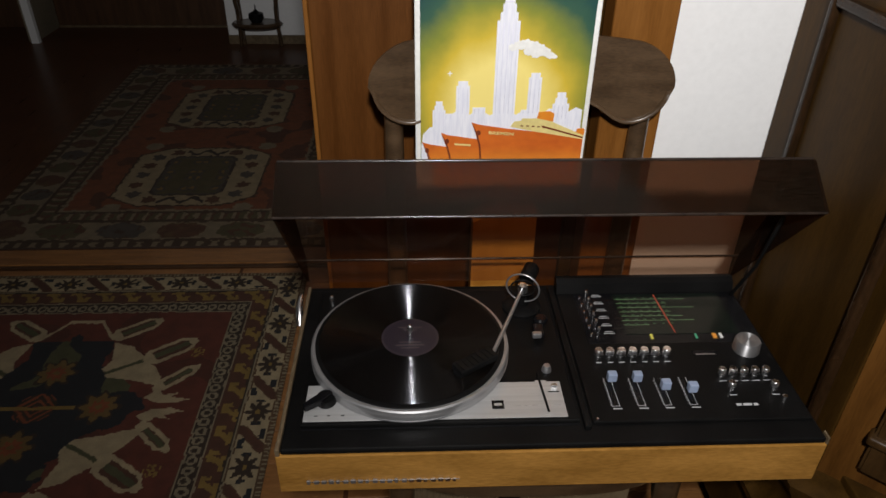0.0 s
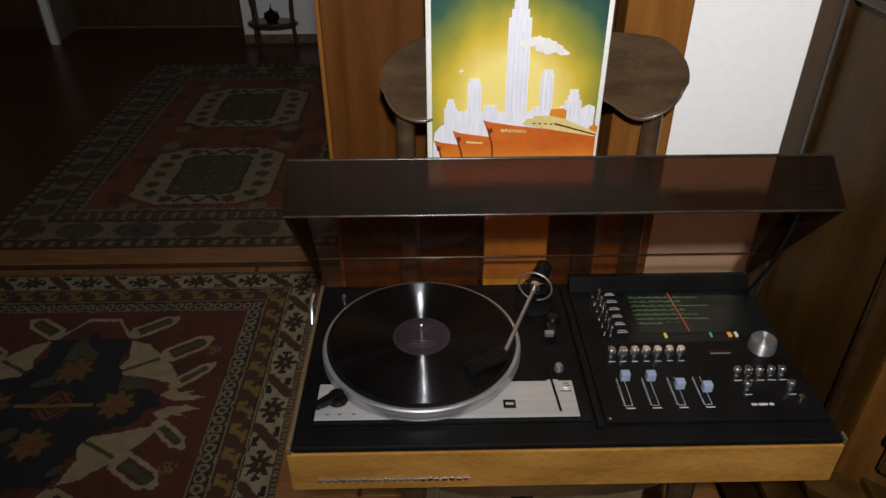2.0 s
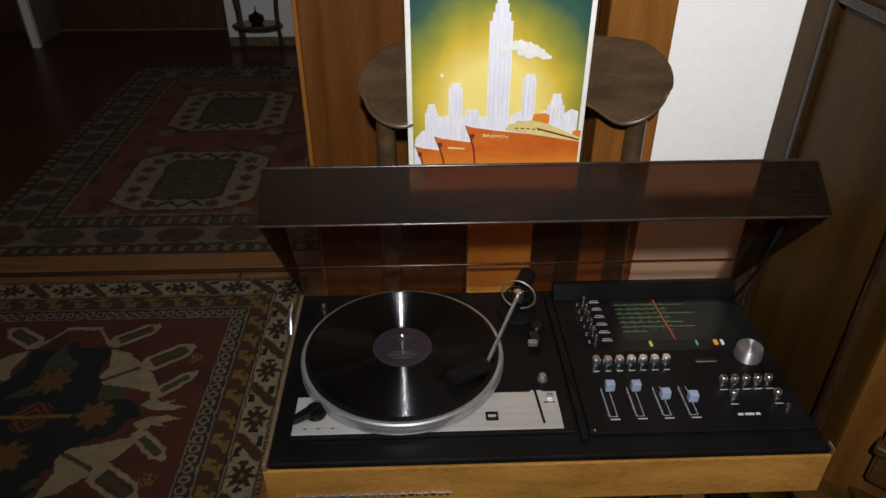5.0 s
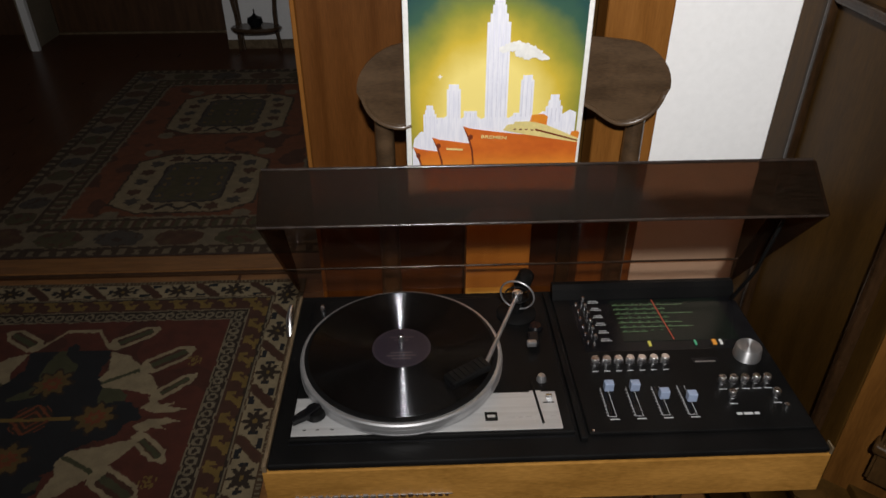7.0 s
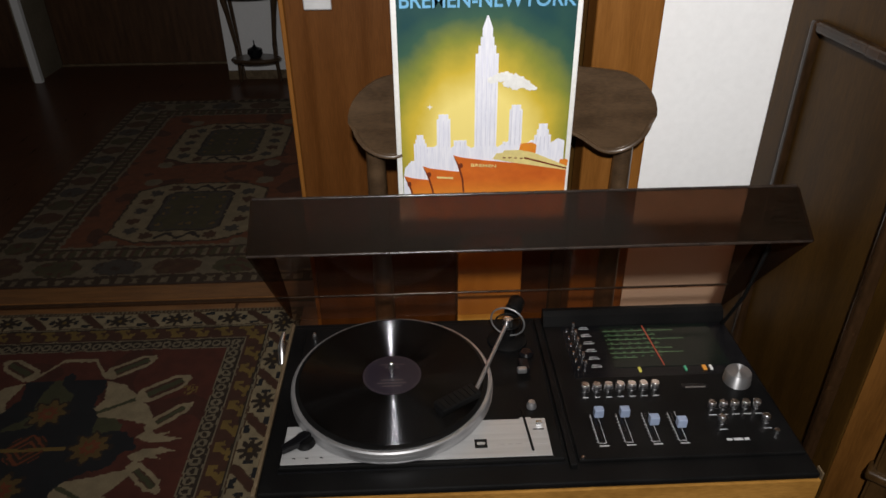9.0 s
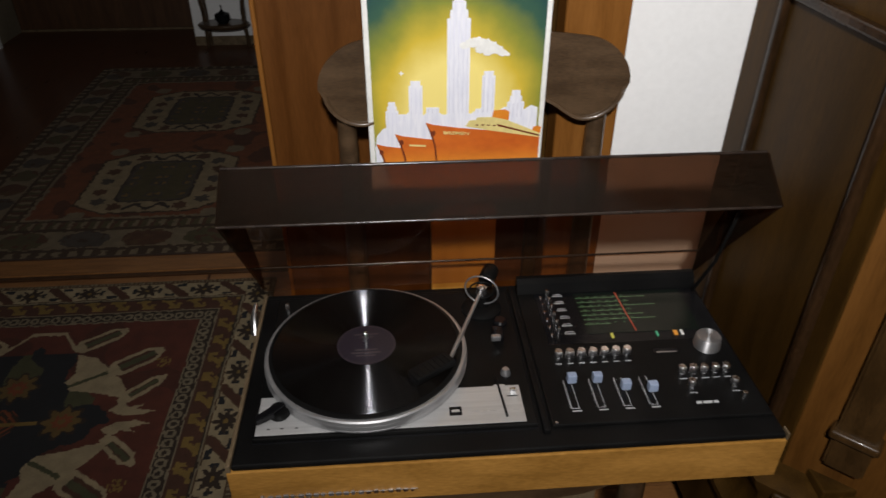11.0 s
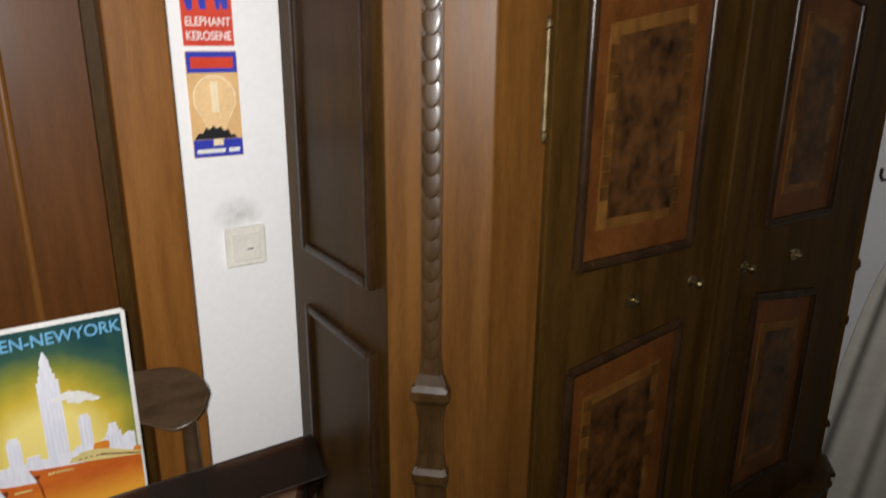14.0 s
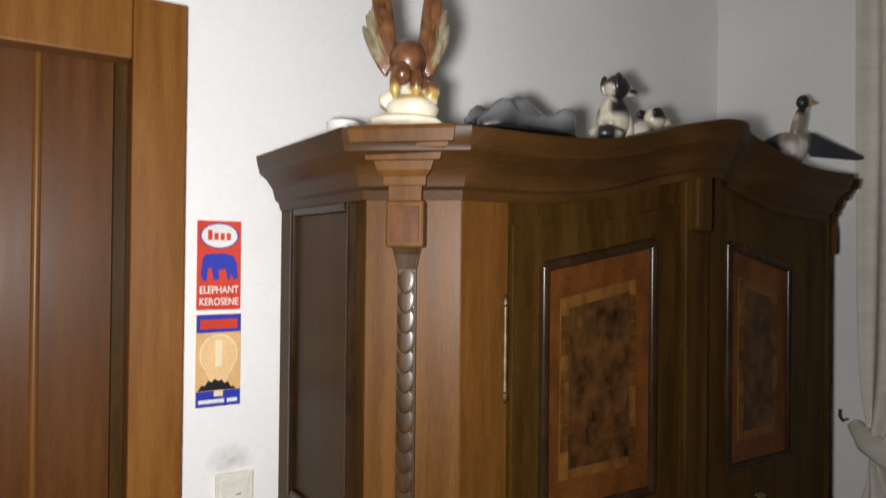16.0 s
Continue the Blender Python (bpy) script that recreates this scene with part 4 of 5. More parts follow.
bmesh.ops.bevel(own, geom=[e for e in own.edges if len(e.link_faces) == 2 and e.calc_face_angle(0) > 1.0], offset=0.006, segments=3, affect="EDGES")
part("back_rail", own, chair_wood, chair, "broad rounded back rail", smooth=50)

# ---- boxes and cord under the chair ----
card = ramp_mat("brown_card", (0.105, 0.072, 0.036), (0.165, 0.118, 0.062), 0.8, 5.0, (3, 3, 1), bump=0.2)


def card_box(x0, x1, y0, y1, h, ribs):
    ob = thing("cardboard_box", ((x0 + x1) / 2, (y0 + y1) / 2, 0), "dull brown cardboard box standing under the chair", "box", "boxes under the chair")
    w, d_ = (x1 - x0) / 2, (y1 - y0) / 2
    part("box_body", box(-w, w, -d_, d_, 0.0, h, 0.003), card, ob)
    part("lid_flap", box(-w - 0.002, w + 0.002, -d_ - 0.002, d_ + 0.002, h - 0.030, h + 0.002, 0.002), card, ob)
    for k in range(ribs):
        x = -w + 2 * w * (k + 0.5) / ribs
        part("rib", box(x - 0.002, x + 0.002, -d_ - 0.0025, -d_ + 0.001, 0.01, h - 0.034, 0.0008, None, 1), card, ob)


card_box(0.000, 0.136, -0.055, 0.230, 0.430, 14)
card_box(0.168, 0.340, -0.060, 0.230, 0.430, 0)
cord = part("power_cord", tube([(0.455, 0.10, 0.605), (0.462, 0.04, 0.47), (0.43, 0.0, 0.33), (0.445, 0.03, 0.16), (0.47, 0.06, 0.03), (0.50, 0.14, 0.004), (0.55, 0.30, 0.004)], 0.0035, 8), black_plastic, None, smooth=60)
tagged(cord, "thin black power cord hanging behind the console", "cord")

# ---- prop block and tin picture ----
block = thing("wooden_block", (0.159, 0.255, OZ), "honey coloured wooden block behind the console under the tin picture", "block")
own = prism([(-0.055, 0.0), (0.054, 0.0), (0.052, 0.204), (-0.030, 0.204), (-0.054, 0.186)], 0.040, upright(0, -0.020, 0), bevel=0.002)
pine = ramp_mat("block_pine", (0.40, 0.19, 0.032), (0.55, 0.28, 0.055), 0.4, 4.0, (9, 9, 1.0), bump=0.05, spec=0.3)
part("block_body", own, pine, block)

SX, SY, SZ = 0.011, 0.272, 0.709
SW, SH = 0.273, 0.408
tin = thing("tin_picture", (SX, SY, SZ), "tin picture of a white skyline and orange ocean liners", "picture")
sky = bpy.data.materials.new("printed_sky")
sky.use_nodes = True
n_, l_ = sky.node_tree.nodes, sky.node_tree.links
tc = n_.new("ShaderNodeTexCoord")
mp = n_.new("ShaderNodeMapping")
mp.inputs["Location"].default_value = (-0.130 / 0.190, 0, -0.175 / 0.205)
mp.inputs["Scale"].default_value = (1 / 0.190, 0, 1 / 0.205)
gr = n_.new("ShaderNodeTexGradient")
gr.gradient_type = "SPHERICAL"
nz = n_.new("ShaderNodeTexNoise")
nz.inputs["Scale"].default_value, nz.inputs["Detail"].default_value = 17.0, 5.0
ad = n_.new("ShaderNodeMath")
ad.operation = "MULTIPLY_ADD"
ad.inputs[1].default_value = 0.24
rp = n_.new("ShaderNodeValToRGB")
els = rp.color_ramp.elements
els[0].position, els[0].color = 0.10, (0.010, 0.055, 0.058, 1)
els[1].position, els[1].color = 0.80, (0.86, 0.71, 0.22, 1)
for p, c in ((0.24, (0.035, 0.095, 0.060, 1)), (0.40, (0.22, 0.24, 0.035, 1)), (0.58, (0.60, 0.44, 0.045, 1))):
    e = els.new(p)
    e.color = c
l_.new(tc.outputs["Object"], mp.inputs[0]), l_.new(mp.outputs[0], gr.inputs[0]), l_.new(tc.outputs["Object"], nz.inputs[0])
l_.new(nz.outputs[0], ad.inputs[0]), l_.new(gr.outputs["Fac"], ad.inputs[2]), l_.new(ad.outputs[0], rp.inputs[0])
l_.new(rp.outputs[0], n_["Principled BSDF"].inputs["Base Color"])
n_["Principled BSDF"].inputs["Roughness"].default_value = 0.38
tower_white = ramp_mat("printed_tower", (0.7, 0.71, 0.8), (0.82, 0.82, 0.88), 0.4, 30.0, (6, 1, 0.6), bump=0.0)
tower_grey = flat_mat("printed_window", (0.69, 0.69, 0.79), 0.4)
hull = ramp_mat("printed_hull", (0.50, 0.10, 0.014), (0.64, 0.15, 0.018), 0.38, 7.0, (1, 1, 1.5), bump=0.0)
hn, hl = hull.node_tree.nodes, hull.node_tree.links
htc, hsp, hmr, hmx = hn.new("ShaderNodeTexCoord"), hn.new("ShaderNodeSeparateXYZ"), hn.new("ShaderNodeMapRange"), hn.new("ShaderNodeMix")
hmr.interpolation_type = "SMOOTHSTEP"
hmr.inputs["From Min"].default_value, hmr.inputs["From Max"].default_value = 0.110, 0.035
hmx.data_type, hmx.inputs[7].default_value = "RGBA", (0.86, 0.40, 0.04, 1)
hl.new(htc.outputs["Object"], hsp.inputs[0]), hl.new(hsp.outputs["Z"], hmr.inputs["Value"]), hl.new(hmr.outputs[0], hmx.inputs[0])
hl.new(hn["Principled BSDF"].inputs["Base Color"].links[0].from_socket, hmx.inputs[6]), hl.new(hmx.outputs[2], hn["Principled BSDF"].inputs["Base Color"])
hull_glow = ramp_mat("printed_hull_light", (0.66, 0.20, 0.02), (0.78, 0.32, 0.03), 0.38, 10.0, bump=0.0)
hull_dark = flat_mat("printed_hull_dark", (0.16, 0.03, 0.01), 0.4)
deck_cream = flat_mat("printed_deck", (0.72, 0.60, 0.24), 0.4)
title_blue = flat_mat("printed_title", (0.16, 0.42, 0.66), 0.4)
sheet = part("tin_sheet", prism([(0.004, 0), (SW - 0.004, 0), (SW, 0.004), (SW, SH - 0.006), (SW - 0.006, SH), (0.006, SH), (0, SH - 0.006), (0, 0.004)], 0.004, upright(0, 0, 0), bevel=0.0015), white_paint, tin, "white rimmed tin sheet")
part("printed_sky", prism([(0.008, 0.008), (SW - 0.008, 0.008), (SW - 0.008, SH - 0.008), (0.008, SH - 0.008)], 0.0004, upright(0, -0.0005, 0)), sky, tin, "teal to yellow glowing sky")


def ink(name, pts, mat, layer):
    return part(name, prism(pts, 0.0003, upright(0, -0.0006 - 0.0004 * layer, 0)), mat, tin)


def tower(u, w, v0, v1, steps=2, spire=0.0, shrink=0.72, lift=0.0):
    """A stepped tower print: wide shaft, set-back crown and spire."""
    pts = [(u - w / 2, v0), (u + w / 2, v0), (u + w / 2, v1)]
    ww, z = w / 2, v1
    up, dn = [], []
    for k in range(steps):
        ww *= shrink
        up.append((u + ww, z)), dn.append((u - ww, z))
        z += 0.35 * w
        up.append((u + ww, z)), dn.append((u - ww, z))
    if spire:
        up.append((u + 0.001, z + spire)), dn.append((u - 0.001, z + spire))
    ob = ink("skyscraper", pts + up + dn[::-1] + [(u - w / 2, v1)], tower_white, 2 + lift)
    for k in range(max(2, int(w / 0.006))):
        x = u - w / 2 + w * (k + 0.5) / max(2, int(w / 0.006))
        part("window_stripe", prism([(x - 0.0007, v0 + 0.01), (x + 0.0007, v0 + 0.01), (x + 0.0007, v1 - 0.003), (x - 0.0007, v1 - 0.003)], 0.0002, upright(0, -0.0017, 0)), tower_grey, ob)


tower(0.138, 0.034, 0.150, 0.303, 3, 0.018, 0.76)
tower(0.0735, 0.021, 0.150, 0.205, 1, lift=0.08)
tower(0.184, 0.020, 0.150, 0.218, 1, lift=0.16)
tower(0.227, 0.026, 0.140, 0.176, 2, lift=0.24)
tower(0.037, 0.020, 0.130, 0.166, 2, lift=0.32)
tower(0.099, 0.020, 0.150, 0.170, 0, lift=0.40)
tower(0.0515, 0.014, 0.140, 0.160, 0, lift=0.48)
tower(0.172, 0.014, 0.150, 0.166, 0, lift=0.56)
haze = [(0.009, 0.0085), (0.009, 0.105)] + [(0.012 + 0.25 * k / 24, 0.125 + 0.034 * min(1.0, k / 5) + 0.005 * math.sin(k * 1.7) + 0.006 * (k / 24)) for k in range(25)] + [(0.262, 0.11), (0.262, 0.0085)]
ink("haze", haze, tower_white, 1)
puff = bmesh.new()
for k, (du, dv, r) in enumerate(((-0.004, 0.002, 0.007), (0.006, 0.005, 0.009), (0.016, 0.006, 0.011), (0.027, 0.003, 0.011), (0.036, 0.000, 0.010), (0.045, -0.005, 0.009), (0.053, -0.010, 0.007), (0.060, -0.012, 0.004), (0.031, -0.008, 0.008), (0.020, -0.004, 0.008))):
    wob = [1.0 + 0.14 * math.sin(t * 2.3 + k * 1.9) for t in range(20)]
    prism([(0.150 + du + r * wob[t] * math.cos(t * math.pi / 10), 0.262 + dv + r * 0.75 * wob[t] * math.sin(t * math.pi / 10)) for t in range(20)], 0.0002, upright(0, -0.0019 - 0.00003 * k, 0), puff)
part("smoke", puff, white_paint, tin)


def ship(u0, v0, u1, layer, mat):
    pts = [(u0, v0), (u0 + 0.012, v0 - 0.004), (u0 + 0.05, v0 - 0.010), (min(u1, u0 + 0.10), v0 - 0.016), (u1, v0 - 0.030), (u1, 0.009), (u0 + 0.020, 0.009), (u0 + 0.018, 0.05), (u0 + 0.013, v0 - 0.040), (u0 + 0.007, v0 - 0.018)]
    ob = ink("ship_hull", pts, mat, layer)
    part("hull_edge", prism([(u0, v0), (u0 + 0.007, v0 - 0.018), (u0 + 0.013, v0 - 0.040), (u0 + 0.018, 0.05), (u0 + 0.0205, 0.05), (u0 + 0.016, v0 - 0.040), (u0 + 0.010, v0 - 0.018)], 0.0002, upright(0, -0.0009 - 0.0004 * layer, 0)), hull_dark, ob)
    return ob


h3 = ship(0.010, 0.112, 0.09, 3, hull)
h2 = ship(0.040, 0.128, 0.14, 4, hull)
h1 = ship(0.088, 0.146, 0.268, 6, hull)
ink("superstructure", [(0.150, 0.138), (0.156, 0.147), (0.166, 0.148), (0.168, 0.152), (0.192, 0.152), (0.214, 0.147), (0.246, 0.133), (0.268, 0.123), (0.268, 0.114), (0.188, 0.130)], deck_cream, 5)
for u, v, r in ((0.203, 0.154, 0.014), (0.262, 0.130, 0.007)):
    ink("funnel", [(u - r, v - r), (u + r, v - r), (u + r * 1.1, v + r * 0.4), (u + r * 0.6, v + r * 0.7), (u - r * 0.7, v + r * 0.6)], hull_glow, 4)
for k in range(7):
    ink("deck_window", [(0.166 + k * 0.009, 0.1405 - 0.0006 * k * k * 0.3), (0.1705 + k * 0.009, 0.1405 - 0.0006 * k * k * 0.3), (0.1705 + k * 0.009, 0.1385 - 0.0006 * k * k * 0.3), (0.166 + k * 0.009, 0.1385 - 0.0006 * k * k * 0.3)], hull_dark, 6)
ink("deck_line", [(0.200, 0.1405), (0.268, 0.1205), (0.268, 0.1180), (0.200, 0.1375)], hull_dark, 7)
# white star painted on in place of a glint on the tin
ink("glint", [(0.053 + 0.0045 * (1.0 if t % 2 == 0 else 0.35) * math.cos(t * math.pi / 4), 0.224 + 0.0045 * (1.0 if t % 2 == 0 else 0.35) * math.sin(t * math.pi / 4)) for t in range(8)], white_paint, 1)
for u, v in ((0.100, 0.132), (0.050, 0.118), (0.018, 0.102)):
    ink("hawse_hole", [(u + 0.0035 * math.cos(t * math.pi / 5), v - 0.004 + 0.0045 * math.sin(t * math.pi / 5)) for t in range(10)], hull_dark, 7)
words("title", "BREMEN-NEWYORK", 0.031, upright(SW / 2, -0.0012, SH - 0.030), title_blue, tin, 0.250)
words("ship_name", "BREMEN", 0.007, upright(0.136, -0.0036, 0.127) @ Matrix.Rotation(radians(-4), 4, "Z"), deck_cream, tin, 0.040)
part("ship_name_bar", prism([(0.062, 0.110), (0.088, 0.108), (0.088, 0.105), (0.062, 0.107)], 0.0002, upright(0, -0.0026, 0)), deck_cream, tin)

# ---- small wall signs, switch ----
sign_red = flat_mat("enamel_red", (0.62, 0.055, 0.025), 0.3)
sign_blue = flat_mat("enamel_blue", (0.030, 0.045, 0.40), 0.3)
sign_tan = flat_mat("enamel_tan", (0.72, 0.45, 0.20), 0.3)
sign_black = flat_mat("enamel_black", (0.015, 0.015, 0.018), 0.3)
sign_white = flat_mat("enamel_white", (0.78, 0.78, 0.76), 0.3)
sa = thing("enamel_sign", (0.453, WALL_Y, 1.558), "small red enamel sign with a white oval on the wall", "sign", "enamel signs")
part("plate", prism([(0, 0), (0.093, 0), (0.093, 0.190), (0, 0.190)], 0.0032, upright(0, -0.0034, 0), bevel=0.001), sign_red, sa)
part("oval", prism([(0.0465 + 0.038 * math.cos(t * math.pi / 16), 0.158 + 0.025 * math.sin(t * math.pi / 16)) for t in range(32)], 0.0003, upright(0, -0.0038, 0)), sign_white, sa)
part("oval_ring", prism([(0.0465 + 0.041 * math.cos(t * math.pi / 16), 0.158 + 0.0275 * math.sin(t * math.pi / 16)) for t in range(32)], 0.0003, upright(0, -0.0036, 0)), sign_blue, sa)
for k in range(4):
    part("emblem_bar", box(0.022 + k * 0.013, 0.031 + k * 0.013, -0.0041, -0.0038, 0.149, 0.167 + (0.003 if k == 0 else -0.003)), sign_red, sa)
own = prism([(0.012, 0.062), (0.020, 0.062), (0.023, 0.088), (0.030, 0.090), (0.034, 0.064), (0.046, 0.064), (0.045, 0.085), (0.060, 0.087), (0.064, 0.064), (0.070, 0.064), (0.071, 0.078), (0.077, 0.064), (0.086, 0.066), (0.084, 0.100), (0.076, 0.116), (0.056, 0.121), (0.032, 0.120), (0.017, 0.118), (0.011, 0.108), (0.010, 0.092), (0.007, 0.078)], 0.0003, upright(0, -0.0038, 0))
part("blue_shape", own, sign_blue, sa, "plain blue shape")
words("lettering", "ELEPHANT", 0.022, upright(0.0465, -0.0038, 0.042), sign_white, sa, 0.082)
words("lettering", "KEROSENE", 0.022, upright(0.0465, -0.0038, 0.017), sign_white, sa, 0.082)
sb = thing("enamel_sign", (0.453, WALL_Y, 1.352), "small tan and blue enamel sign showing a light bulb", "sign", "enamel signs")
part("plate", prism([(0, 0), (0.095, 0), (0.095, 0.197), (0, 0.197)], 0.0032, upright(0, -0.0034, 0), bevel=0.001), sign_tan, sb)
part("top_band", box(0.001, 0.094, -0.0038, -0.0034, 0.158, 0.196), sign_blue, sb)
part("lettering_bar", box(0.008, 0.087, -0.0041, -0.0038, 0.166, 0.186), sign_red, sb)
part("bottom_band", box(0.001, 0.094, -0.0038, -0.0034, 0.001, 0.034), sign_blue, sb)
part("lettering_bar", box(0.006, 0.060, -0.0041, -0.0038, 0.008, 0.016), sign_white, sb)
part("lettering_bar", box(0.066, 0.088, -0.0041, -0.0038, 0.008, 0.016), sign_white, sb)
bulb_pale = flat_mat("bulb_print", (0.78, 0.53, 0.27), 0.35)
bulb_line = flat_mat("bulb_outline", (0.84, 0.70, 0.46), 0.35)
def bulb_outline(k):
    pts = []
    for t in range(40):
        c, q_ = math.cos(t * math.pi / 20), math.sin(t * math.pi / 20)
        neck = 1.0 if q_ > -0.15 else max(0.36, 1.0 - 0.95 * (-q_ - 0.15))
        pts.append((0.0475 + k * 0.040 * c * neck, 0.112 + (k * 0.042 if q_ > 0 else 0.088) * q_))
    return pts


part("bulb_edge", prism(bulb_outline(1.0), 0.0002, upright(0, -0.0036, 0)), bulb_line, sb)
part("bulb", prism(bulb_outline(0.94), 0.0002, upright(0, -0.0038, 0)), bulb_pale, sb)
part("filament", box(0.0405, 0.0545, -0.0040, -0.0037, 0.085, 0.142), bulb_line, sb)
own = prism([(0.003, 0.035), (0.085, 0.035), (0.079, 0.042), (0.073, 0.041), (0.068, 0.052), (0.060, 0.049), (0.054, 0.058), (0.047, 0.054), (0.040, 0.060), (0.033, 0.053), (0.026, 0.057), (0.020, 0.046), (0.012, 0.047)], 0.0003, upright(0, -0.0041, 0))
part("dark_mound", own, sign_black, sb)
part("bulb_cap", box(0.038, 0.057, -0.0043, -0.0041, 0.022, 0.034), bulb_line, sb)

cream = flat_mat("aged_cream_plastic", (0.70, 0.68, 0.61), 0.4)
sw = thing("light_switch", (0.537, WALL_Y, 1.166), "cream plastic light switch on the white wall", "switch")
part("frame", box(-0.041, 0.041, -0.010, -0.0002, -0.041, 0.041, 0.003), cream, sw)
part("rocker", join(None, box(-0.028, 0.028, -0.0145, -0.0095, -0.028, 0.028, 0.0015), Matrix.Rotation(radians(3), 4, "X")), cream, sw)
part("indicator_slot", box(0.000, 0.012, -0.0152, -0.0140, -0.006, -0.003), steel, sw)

# ---- on the wardrobe ----
TOP = 1.9125


def statue(name, bm, paint, loc, label, rz=0.0, skin=None):
    """A glazed figure in one mesh, its glaze colours laid on by height and place."""
    me = bpy.data.meshes.new(name)
    bmesh.ops.recalc_face_normals(bm, faces=bm.faces)
    for f in bm.faces:
        f.smooth = True
    bm.to_mesh(me)
    bm.free()
    col = me.color_attributes.new("pattern", "FLOAT_COLOR", "POINT")
    for v, c in zip(me.vertices, col.data):
        c.color = (*paint(v.co), 1)
    me.materials.append(skin or glaze)
    ob = new(name, me)
    ob.matrix_basis = pose(*loc, 0, 0, rz)
    return tagged(ob, label, "figurine")


glaze = paint_mat("glazed_ceramic", 0.3, 0.2)
pewter = paint_mat("polished_pewter", 0.22, 0.05)
pewter.node_tree.nodes["Principled BSDF"].inputs["Metallic"].default_value = 0.25
bm = bmesh.new()
ellipsoid(bm, (0, 0, 0.012), (0.066, 0.05, 0.013))
ellipsoid(bm, (0.01, 0, 0.035), (0.045, 0.038, 0.028))
ellipsoid(bm, (0.018, 0.005, 0.065), (0.032, 0.03, 0.030))
ellipsoid(bm, (0.0, 0.0, 0.115), (0.032, 0.034, 0.038), (20, 0, 0))
ellipsoid(bm, (-0.012, -0.028, 0.088), (0.016, 0.018, 0.020))
ellipsoid(bm, (-0.024, -0.032, 0.070), (0.009, 0.011, 0.026))
ellipsoid(bm, (0.012, -0.030, 0.074), (0.011, 0.012, 0.024))
ellipsoid(bm, (-0.030, 0.010, 0.048), (0.022, 0.022, 0.020), (0, 20, 30), 10, 8)
ellipsoid(bm, (0.038, -0.012, 0.056), (0.018, 0.018, 0.024), (15, 10, 0), 10, 8)
for v in bm.verts:
    if v.co.z < 0.075 and v.co.y > -0.022:
        v.co += 0.008 * noise.noise_vector(v.co * 42)
for s in (-1, 1):
    for row, count, reach in ((0, 9, 0.150), (1, 7, 0.100)):
        for k in range(count):
            f = k / (count - 1)
            lean = radians(6 + 20 * f)
            ln = reach * (1.0 - 0.42 * f) * (1.0 + 0.10 * math.sin(k * 2.7 + s))
            c = (s * (0.024 + 0.010 * f + 0.5 * ln * math.sin(lean)), 0.012 - 0.006 * row + 0.003 * f, 0.112 + 0.5 * ln * math.cos(lean) - 0.020 * f)
            ellipsoid(bm, c, (0.0095, 0.0045, 0.5 * ln), (0, s * math.degrees(lean), 0), 10, 10)


def eagle_paint(p):
    p = p.copy()
    if p.z < 0.075 and not (p.y < -0.022 and p.z > 0.045):
        return (0.66, 0.60, 0.46)
    w = noise.noise(p * 55) + 0.6 * noise.noise(Vector((p.x * 90, p.y * 90, p.z * 260)))
    if p.y < -0.02 and p.z < 0.062:
        return (0.42, 0.28, 0.08)
    if p.z > 0.115 and abs(p.x) > 0.040 + 0.22 * (p.z - 0.115) + 0.008 * w:
        return (max(0.05, 0.22 + 0.14 * w), max(0.04, 0.19 + 0.13 * w), max(0.03, 0.12 + 0.09 * w))
    return (max(0.03, 0.12 + 0.09 * w), max(0.014, 0.05 + 0.04 * w), max(0.007, 0.02 + 0.018 * w))


statue("eagle_figurine", bm, eagle_paint, (0.678, -0.112, 1.8935), "brown glazed eagle figurine with raised wings on a cream rock", -25)

bm = bmesh.new()
loft = []
for i in range(41):
    x = -0.130 + 0.260 * i / 40
    f = max(0.02, 1 - (x / 0.131) ** 4) ** 0.5
    wheel = math.exp(-((x + 0.082) / 0.030) ** 2) + math.exp(-((x - 0.085) / 0.030) ** 2)
    hood = 0.040 * f + 0.034 * math.exp(-((x + 0.005) / 0.045) ** 2)
    fend = 0.036 * f + 0.026 * wheel * f
    w = 0.030 * f + 0.022 * wheel * f + 0.008
    sec = [(-w, 0.010), (-w - 0.004, 0.02 + fend * 0.4), (-w, fend), (-w * 0.72, fend + 0.004), (-w * 0.5, max(hood * 0.85, fend * 0.7)), (0, hood + 0.008)]
    sec += [(-y, z) for y, z in sec[-2::-1]]
    loft.append([bm.verts.new((x, y, z)) for y, z in sec])
for a, b in zip(loft, loft[1:]):
    for k in range(len(a) - 1):
        bm.faces.new((a[k], a[k + 1], b[k + 1], b[k]))
bm.faces.new(loft[0]), bm.faces.new(loft[-1])
ellipsoid(bm, (0, 0, 0.008), (0.140, 0.064, 0.009), u=24, v=8)
statue("model_car", bm, lambda p: (0.02, 0.02, 0.022) if p.z < 0.020 else (0.20, 0.205, 0.215), (0.975, -0.060, TOP + 0.005), "grey streamlined model car on the wardrobe", skin=pewter)
bm = bmesh.new()
